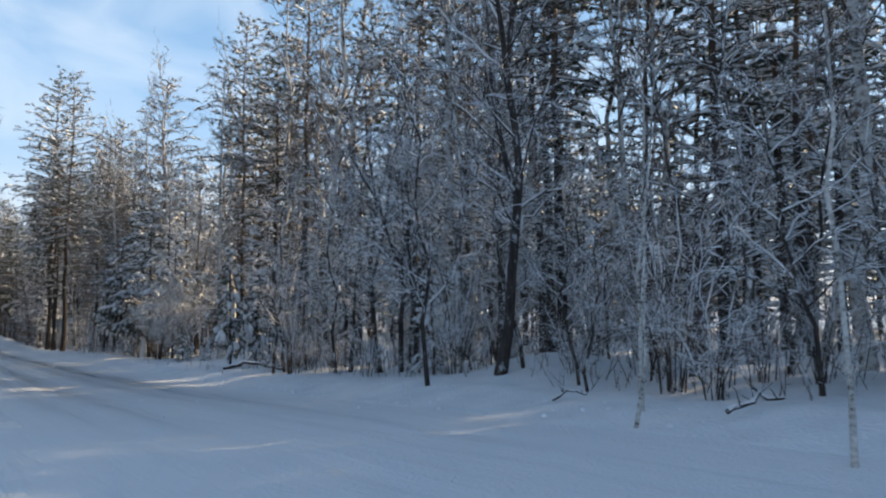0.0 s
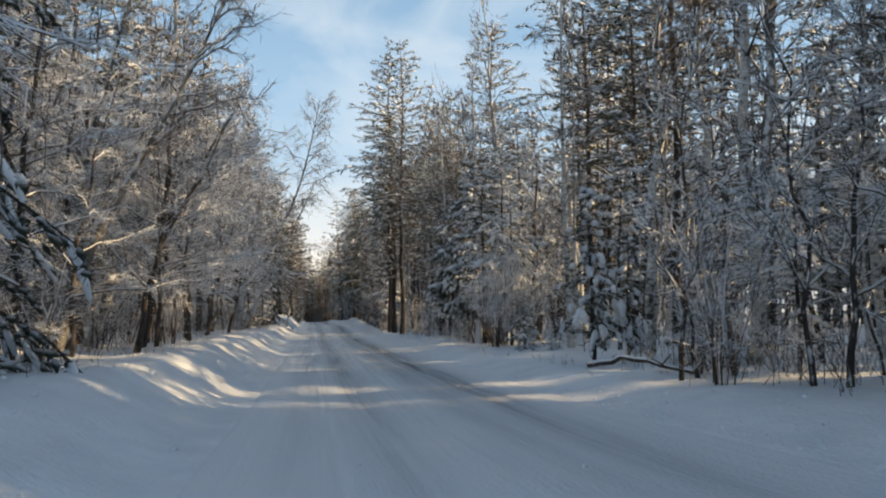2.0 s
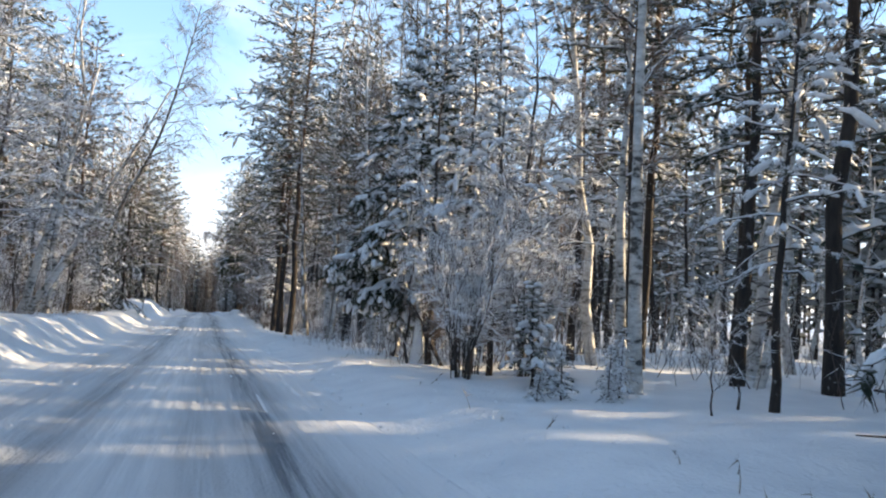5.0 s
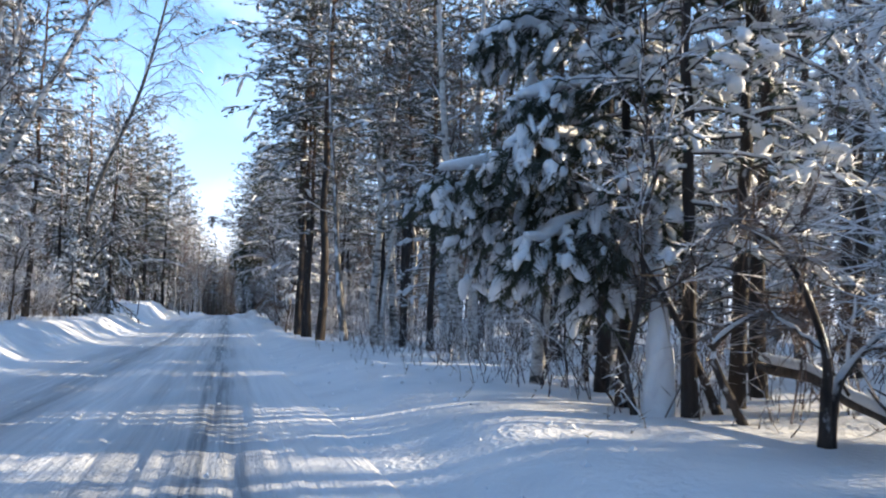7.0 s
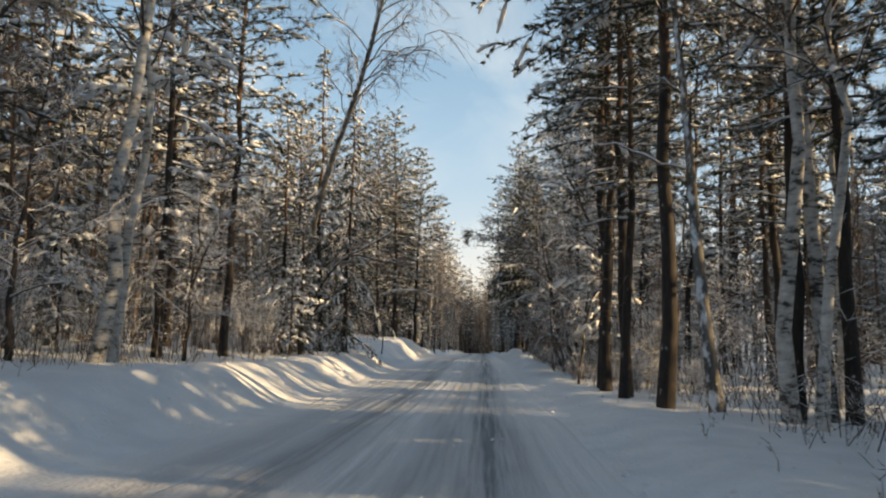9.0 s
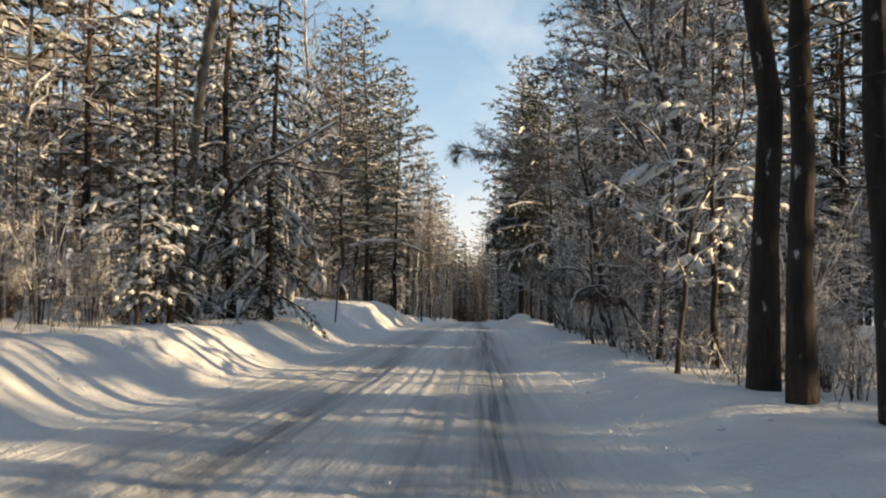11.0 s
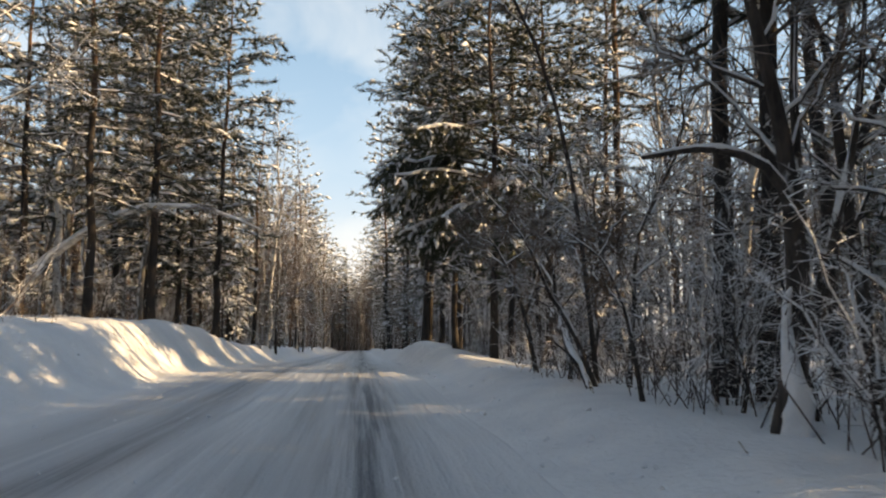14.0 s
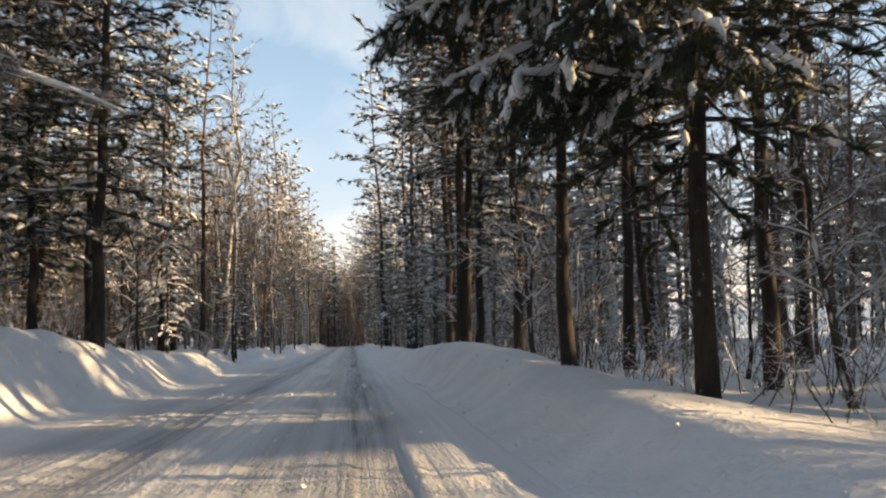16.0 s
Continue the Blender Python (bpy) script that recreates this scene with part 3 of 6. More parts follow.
def conifer(name, label, height, radius, crown_from, reach, whorls, per, subs, tufts, spikes, shape="pine", el=10, bend=-0.12, lean=(0, 0),
            load=0.5, blob=(0.22, 0.09, 0.05), needle=0.22, needle_r=0.02, material=None, bark=None, category="tree", group="", stubs=10, wobble=0.05, sag=0.35, clump=0.0, fingers=False):
    """A pine or spruce: trunk, limbs, needles in tufts and lumps of snow on the boughs."""
    root = thing(name, label, category, group)
    wood, boughs, green, snow = Geo(), Geo(), Geo(), Geo()
    p = stem(height, lean, wobble, 14)
    wood.tube(p, taper(14, radius, 0.015), 9, 0.1)
    part("trunk", wood, bark or M_PINE_BARK, root, smooth=True)
    A, D, LEN, S = [], [], [], []
    n = whorls * per
    s = crown_from + (0.985 - crown_from) * (np.arange(n) + R.rand(n) * 0.9) / n
    a, t = line_at(p, s)
    d = ways(n, R.rand() * 6, el, 24)
    for i in range(n):
        q = (s[i] - crown_from) / (1 - crown_from)
        if shape == "pine":
            L = reach * (0.45 + 1.1 * q) if q < 0.5 else reach * max(0.12, 1.0 - 1.75 * (q - 0.5) ** 1.15)
            up = d[i] + Z * (q - 0.3) * 0.8
        else:
            L, up = reach * (1.02 - q) ** 0.85 + 0.06, d[i] + Z * (q - 0.45) * 0.7
        L *= 0.6 + 0.6 * R.rand()
        b = bough(a[i], unit(up), L, bend, 5, 0.035)
        r0 = max(0.008, radius * (1.05 - s[i]) * 0.28 + 0.004)
        boughs.tube(b, np.linspace(r0, r0 * 0.25, 5), 4, 0.2)
        if R.rand() < load:
            snow_on(snow, b, np.linspace(r0, r0 * 0.4, 5), 1.1)
        m = max(3, int(subs * L / reach))
        s2 = np.linspace(0.2 if shape == "pine" else 0.1, 1.0, m)
        pa, pd = line_at(b, np.minimum(s2, 0.999))
        side = unit(np.cross(pd, Z)) * np.where(np.arange(m) % 2, 1, -1)[:, None]
        A.append(pa), LEN.append(np.maximum(L * (0.16 + 0.34 * R.rand(m)) * (1.25 - 0.7 * s2), needle * 0.7))
        D.append(unit(pd * 0.8 + side * (0.35 + 0.7 * R.rand(m, 1)) + R.randn(m, 3) * 0.18 + Z * (0.12 if shape == "pine" else -0.15))), S.append(s2)
    for k in range(stubs):
        h = 0.12 + (crown_from - 0.12) * R.rand()
        pa, _ = line_at(p, np.array([h]))
        b = bough(pa[0], ways(1, R.rand() * 6, 0, 30)[0], 0.5 + 1.2 * R.rand(), -0.1, 4)
        boughs.tube(b, np.array([0.018, 0.014, 0.01, 0.006]), 4)
    A, D, LEN = np.concatenate(A), np.concatenate(D), np.concatenate(LEN)
    tip = A + D * LEN[:, None] + Z * (bend * LEN)[:, None]
    boughs.spikes(A, tip, 0.008 + 0.012 * LEN)
    m = len(A)
    k = np.repeat(np.arange(m), tufts)
    w = np.tile((np.arange(tufts) + 0.6) / tufts, m)[:, None] * (0.9 + 0.2 * R.rand(len(k), 1))
    c = A[k] * (1 - w) + tip[k] * w
    if clump:
        sz = np.stack([clump * (0.7 + 0.7 * R.rand(len(c))), clump * (0.4 + 0.4 * R.rand(len(c))), clump * (0.25 + 0.3 * R.rand(len(c)))], 1)
        green.blobs(c, D[k] + R.randn(len(c), 3) * 0.3, sz, 0.35)
    kk = np.repeat(np.arange(len(c)), spikes)
    dd = unit(D[k][kk] * 0.8 + R.randn(len(kk), 3) * 0.75)
    ll = needle * (0.6 + 0.7 * R.rand(len(kk)))
    green.spikes(c[kk], c[kk] + dd * ll[:, None], needle_r * (0.7 + 0.6 * R.rand(len(kk))))
    take = np.flatnonzero(R.rand(m) < load)
    if fingers:
        for i in take:
            snow_finger(snow, A[i], tip[i], blob[1], blob[2], sag)
    elif len(take):
        cc = A[take] * 0.4 + tip[take] * 0.6 + Z * blob[2] * 0.7
        sz = np.stack([np.clip(LEN[take] * 0.5, blob[0] * 0.4, blob[0] * 1.6), blob[1] * (0.6 + 0.8 * R.rand(len(take))), blob[2] * (0.6 + 0.9 * R.rand(len(take)))], 1)
        snow.blobs(cc, tip[take] - A[take], sz, sag)
    part("branchwork", boughs, M_DARK_BARK, root, smooth=True)
    part("crown", green, material or M_NEEDLE, root, "dark green needle tufts dusted with snow", smooth=True)
    if snow.n:
        part("snow_load", snow, M_LOAD, root, "heavy lumps of snow on the boughs", smooth=True)
    return root


def shrub(name, label, height, stems, spread, subs, twigs, category="shrub", group="", material=None, twig_r=0.0065, load=True):
    """A snowed-in thicket of thin stems."""
    root = thing(name, label, category, group)
    fine, snow = Geo(), Geo()
    A, D, LEN, RAD = [], [], [], []
    for k in range(stems):
        az = k * 2.4 + R.rand()
        out = spread * (0.35 + 0.8 * R.rand())
        h = height * (0.6 + 0.45 * R.rand())
        s = np.linspace(0, 1, 7)
        droop = 0.25 * R.rand()
        p = np.stack([math.cos(az) * (0.05 + 0.22 * (k % 5) / 5 + out * s ** 1.4), math.sin(az) * (0.05 + 0.22 * (k % 5) / 5 + out * s ** 1.4), h * (s - droop * s ** 3)], 1) + R.randn(7, 3) * 0.025 * height * s[:, None]
        p[0, 2] = -0.2
        r0 = 0.009 + 0.0035 * height * R.rand()
        one = Geo()
        one.tube(p, np.linspace(r0, 0.006, 7), 5, 0.1)
        part("stem", one, M_DARK_BARK, root, smooth=True)
        if load:
            snow_on(snow, p[2:], np.linspace(r0 * 0.8, 0.006, 5), 0.9)
        m = subs
        s2 = 0.22 + 0.78 * R.rand(m)
        pa, pd = line_at(p, np.minimum(s2, 0.999))
        A.append(pa), LEN.append(height * (0.08 + 0.14 * R.rand(m)) * (1.25 - 0.6 * s2)), D.append(unit(pd * 0.7 + R.randn(m, 3) * 0.6)), RAD.append(np.full(m, twig_r))
    A, D, LEN, RAD = np.concatenate(A), np.concatenate(D), np.concatenate(LEN), np.concatenate(RAD)
    tip = A + D * LEN[:, None] - Z * (0.1 * LEN)[:, None]
    mid = (A + tip) / 2 + R.randn(len(A), 3) * (LEN * 0.16)[:, None]
    fine.bent(A, mid, tip, RAD * 1.2, RAD * 0.9)
    k = np.repeat(np.arange(len(A)), twigs)
    w = R.rand(len(k))[:, None]
    a = A[k] * (1 - w) + mid[k] * w
    a = np.where(R.rand(len(k), 1) < 0.5, a, mid[k] * (1 - w) + tip[k] * w)
    d = unit(D[k] + R.randn(len(k), 3) * 0.7)
    fine.spikes(a, a + d * (LEN[k] * (0.3 + 0.5 * R.rand(len(k))))[:, None], twig_r * (0.7 + 0.5 * R.rand(len(k))))
    part("twig_mass", fine, material or M_TWIG, root, "fine twigs under snow")
    if load and snow.n:
        part("snow_load", snow, M_LOAD, root, "snow lying along the stems", smooth=True)
    return root


# ---- kinds of trees: each is built a few times, then copied ----
def kind_tall_pine(i):
    return conifer("pine_tree", "tall pine with a bare dark trunk and snow-dusted crown", (19, 22, 17.5)[i], (0.155, 0.17, 0.14)[i], (0.31, 0.35, 0.28)[i], (3.2, 3.4, 3.0)[i],
                   17, 5, 9, 3, 7, clump=0.09, group="tall pines along the road", needle=0.26, needle_r=0.012, load=0.35, blob=(0.28, 0.11, 0.06), stubs=12)


def kind_dense_pine(i):
    return conifer("pine_tree", "bushy pine with low boughs and snow on its needles", (15, 13, 17)[i], (0.14, 0.125, 0.155)[i], (0.16, 0.13, 0.2)[i], (2.7, 2.4, 3.0)[i],
                   17, 3, 10, 3, 9, clump=0.075, group="bushy pines along the road", needle=0.25, needle_r=0.013, load=0.45, blob=(0.3, 0.13, 0.08), stubs=4)


def kind_deep_pine(i):
    return conifer("pine_tree", "pine standing deep in the forest", (19, 17, 21)[i], (0.15, 0.14, 0.17)[i], (0.24, 0.08, 0.34)[i], (2.9, 2.7, 3.2)[i],
                   13, 3, 8, 1, 4, clump=0.21, group="pines deep in the forest", needle=0.48, needle_r=0.024, load=0.3, blob=(0.4, 0.18, 0.1), stubs=6)


def kind_deep_white_pine(i):
    return conifer("pine_tree", "snow-whitened pine standing deep in the forest", (17, 15, 19)[i], (0.14, 0.13, 0.15)[i], (0.2, 0.1, 0.3)[i], (2.7, 2.5, 3.0)[i],
                   12, 3, 8, 1, 3, clump=0.24, group="whitened pines deep in the forest", needle=0.48, needle_r=0.024, load=0.4, blob=(0.4, 0.18, 0.1), stubs=6, material=M_NEEDLE_SNOWY)


def kind_deep_birch(i):
    return bare_tree("birch_tree", "slender birch standing deep in the forest", (15, 17, 13)[i], (0.11, 0.12, 0.10)[i], 18, 5, 3, 0.3, 0.2, 46, ((0.6, 0.3), (-0.5, 0.4), (0.2, -0.8))[i],
                     bark=M_BIRCH, twig=M_TWIG_BARE, bend=-0.12, group="birches deep in the forest", wood_snow=0.3, twig_r=0.02)


def kind_spruce(i):
    return conifer("spruce_tree", "tall dark spruce with drooping snowy boughs", (15, 12.5, 17)[i], (0.15, 0.13, 0.17)[i], (0.06, 0.05, 0.12)[i], (2.3, 2.1, 2.5)[i],
                   20, 3, 10, 3, 7, "spruce", el=2, bend=-0.22, clump=0.09, group="spruces along the road", needle=0.22, needle_r=0.013, load=0.5, blob=(0.3, 0.13, 0.07), stubs=0, sag=0.5)


def kind_young_pine(i):
    return conifer("young_pine", "young pine bowed under thick lumps of snow", (6.5, 5.0, 8.0)[i], (0.075, 0.06, 0.09)[i], (0.22, 0.14, 0.3)[i], (1.6, 1.3, 1.9)[i],
                   10, 3, 7, 3, 7, fingers=True, group="young snow-laden pines", needle=0.16, needle_r=0.012, load=0.75, blob=(0.24, 0.13, 0.08), material=M_NEEDLE_SNOWY, bend=-0.3, el=14, stubs=4, sag=0.7)


def kind_small_fir(i):
    return conifer("small_fir", "small fir sapling thickly plastered with snow", (3.4, 2.2, 4.6)[i], (0.04, 0.03, 0.055)[i], 0.08, (1.0, 0.75, 1.2)[i],
                   11, 3, 6, 2, 7, "spruce", el=8, bend=-0.35, fingers=True, group="small snow-laden firs", needle=0.13, needle_r=0.012, load=0.75, blob=(0.2, 0.10, 0.065), material=M_NEEDLE_SNOWY, stubs=0, sag=0.8)


def kind_birch(i):
    return bare_tree("birch_tree", "tall slender birch with pale marked bark", (16, 18, 14)[i], (0.12, 0.15, 0.10)[i], (22, 25, 20)[i], 7, 5, 0.34, 0.19, 48, ((0.8, 0.3), (-0.5, 0.6), (0.4, -0.9))[i],
                     bark=M_BIRCH, twig=M_TWIG_BARE, bend=-0.12, group="birches in the forest", wood_snow=0.4, twig_r=0.010)


def kind_aspen(i):
    return bare_tree("aspen_tree", "bare grey aspen with frosted branches", (14, 12, 16)[i], (0.12, 0.10, 0.14)[i], (22, 20, 24)[i], 8, 5, 0.22, 0.22, 38, ((0.5, 0.2), (-0.7, 0.3), (0.3, -0.4))[i],
                     bark=M_GREY_BARK, group="bare aspens in the forest", bend=-0.06, twig_r=0.011)


def kind_dark_tree(i):
    return bare_tree("bare_tree", "dark leafless tree with snow along every branch", (8.5, 7.0, 10.0, 6.0)[i], (0.09, 0.07, 0.11, 0.06)[i], (22, 20, 24, 18)[i], 9, 7, (0.16, 0.2, 0.22, 0.15)[i], 0.24, 26,
                     ((0.5, 0.1), (-0.6, 0.4), (0.2, -0.6), (0.8, 0.3))[i], fork=(1, 0, 2, 0)[i], group="bare trees at the forest edge", split=True, twig_r=0.008, bend=-0.08)


def kind_sapling(i):
    return bare_tree("sapling", "thin bare sapling with snow-lined twigs", (4.5, 5.5, 3.6, 6.0)[i], (0.035, 0.04, 0.028, 0.04)[i], (16, 17, 14, 16)[i], 8, 6, 0.18, 0.3, 32,
                     ((0.4, 0.3), (-0.6, 0.2), (0.5, -0.3), (1.2, 0.5))[i], group="thin saplings at the forest edge", twig_r=0.008, wobble=0.2)


def kind_shrub(i):
    return shrub("shrub", "dense leafless shrub caked with snow", (3.4, 2.6, 4.2, 1.8)[i], (11, 9, 13, 8)[i], (1.1, 1.0, 1.3, 0.8)[i], 16, 6, group="snow-caked shrubs")


def kind_white_shrub(i):
    return shrub("white_shrub", "big leafless shrub thickly whitened by snow", (3.6, 4.4)[i], (11, 12)[i], (0.85, 1.0)[i], 26, 7, group="snow-whitened shrubs", material=M_TWIG_WHITE, twig_r=0.008)


def kind_thick_pine(i):
    return conifer("thick_pine", "broad dense pine, dark green under dusted snow", (16, 17.5)[i], (0.14, 0.15)[i], (0.15, 0.2)[i], (2.8, 3.0)[i],
                   22, 4, 11, 3, 9, clump=0.10, group="broad dense pines", needle=0.27, needle_r=0.012, load=0.28, blob=(0.26, 0.10, 0.055), stubs=4)


def kind_frost_tree(i):
    return bare_tree("frosted_tree", "bare tree with spreading branches whitened by snow", (8.5, 7.5, 9.5)[i], (0.09, 0.075, 0.10)[i], (22, 20, 24)[i], 11, 8, (0.16, 0.18, 0.2)[i], 0.36, 16,
                     ((0.6, 0.1), (-0.4, 0.4), (0.3, -0.6))[i], fork=(1, 0, 1)[i], group="snow-whitened trees on the bank", split=True, twig=M_TWIG_WHITE, twig_r=0.008, bend=-0.12)


def kind_padded_fir(i):
    return conifer("padded_fir", "young pine with snow hanging in thick pads from its boughs", (4.8, 4.4)[i], (0.055, 0.05)[i], (0.2, 0.16)[i], (1.05, 0.9)[i],
                   9, 4, 7, 3, 7, "spruce", el=12, clump=0.085, fingers=True, group="young pines draped in snow", needle=0.15, needle_r=0.011, load=0.55, blob=(0.26, 0.2, 0.08), material=M_NEEDLE, bend=-0.42, stubs=5, sag=1.1)


def kind_laden_pine(i):
    return conifer("laden_pine", "pine loaded with thick snow down to its lower boughs", (9.5, 11.0)[i], (0.10, 0.11)[i], (0.18, 0.22)[i], (1.9, 2.1)[i],
                   13, 3, 8, 2, 6, clump=0.10, fingers=True, group="snow-laden pines", needle=0.2, needle_r=0.014, load=0.62, blob=(0.26, 0.16, 0.09), material=M_NEEDLE_SNOWY, bend=-0.28, el=10, stubs=6, sag=0.7)


def kind_laden_spruce(i):
    return conifer("laden_spruce", "spruce with drooping boughs under thick snow", (12.0, 14.5)[i], (0.13, 0.15)[i], (0.07, 0.05)[i], (2.5, 2.7)[i],
                   25, 3, 12, 3, 7, "spruce", clump=0.12, fingers=True, el=-4, group="snow-laden spruces", needle=0.2, needle_r=0.013, load=0.3, blob=(0.3, 0.15, 0.09), material=M_NEEDLE, bend=-0.25, stubs=0, sag=0.8)


KINDS = {"padded_fir": (kind_padded_fir, 2), "deep_white_pine": (kind_deep_white_pine, 3), "white_shrub": (kind_white_shrub, 2), "thick_pine": (kind_thick_pine, 2), "frost_tree": (kind_frost_tree, 3), "laden_pine": (kind_laden_pine, 2), "laden_spruce": (kind_laden_spruce, 2), "deep_pine": (kind_deep_pine, 3), "deep_birch": (kind_deep_birch, 3), "tall_pine": (kind_tall_pine, 3), "dense_pine": (kind_dense_pine, 3), "spruce": (kind_spruce, 3), "young_pine": (kind_young_pine, 3), "small_fir": (kind_small_fir, 3),
         "birch": (kind_birch, 3), "aspen": (kind_aspen, 3), "dark_tree": (kind_dark_tree, 4), "sapling": (kind_sapling, 4), "shrub": (kind_shrub, 4)}
BUILT, PLAIN = {}, {}
SPOTS = []
P2 = np.random.RandomState(11)


def plant(kind, x, y, size=1.0, variant=None, turn=None, lean=(0.0, 0.0), label="", wide=1.0):
    """One tree of a kind, on the snow at x, y. lean: degrees about x and y."""
    make, count = KINDS[kind]
    variant = P2.randint(count) if variant is None else variant
    turn = P2.rand() * 360 if turn is None else turn
    m = Matrix.Translation((x, y, float(land(x, y)) - 0.03)) @ pose(0, 0, 0, lean[0], lean[1], 0) @ pose(0, 0, 0, 0, 0, turn) @ Matrix.Diagonal((size * wide, size * wide, size, 1))
    if (kind, variant) not in BUILT:
        ob = BUILT[kind, variant] = make(variant)
        ob.matrix_basis = m
        PLAIN[kind] = ob["label"]
    else:
        src = BUILT[kind, variant]
        ob = copy_thing(src, m @ Matrix.Diagonal((1 / src.scale[0], 1 / src.scale[1], 1 / src.scale[2], 1)))
        ob["label"] = PLAIN[kind]
    SPOTS.append((x, y, kind))
    return tagged(ob, label)

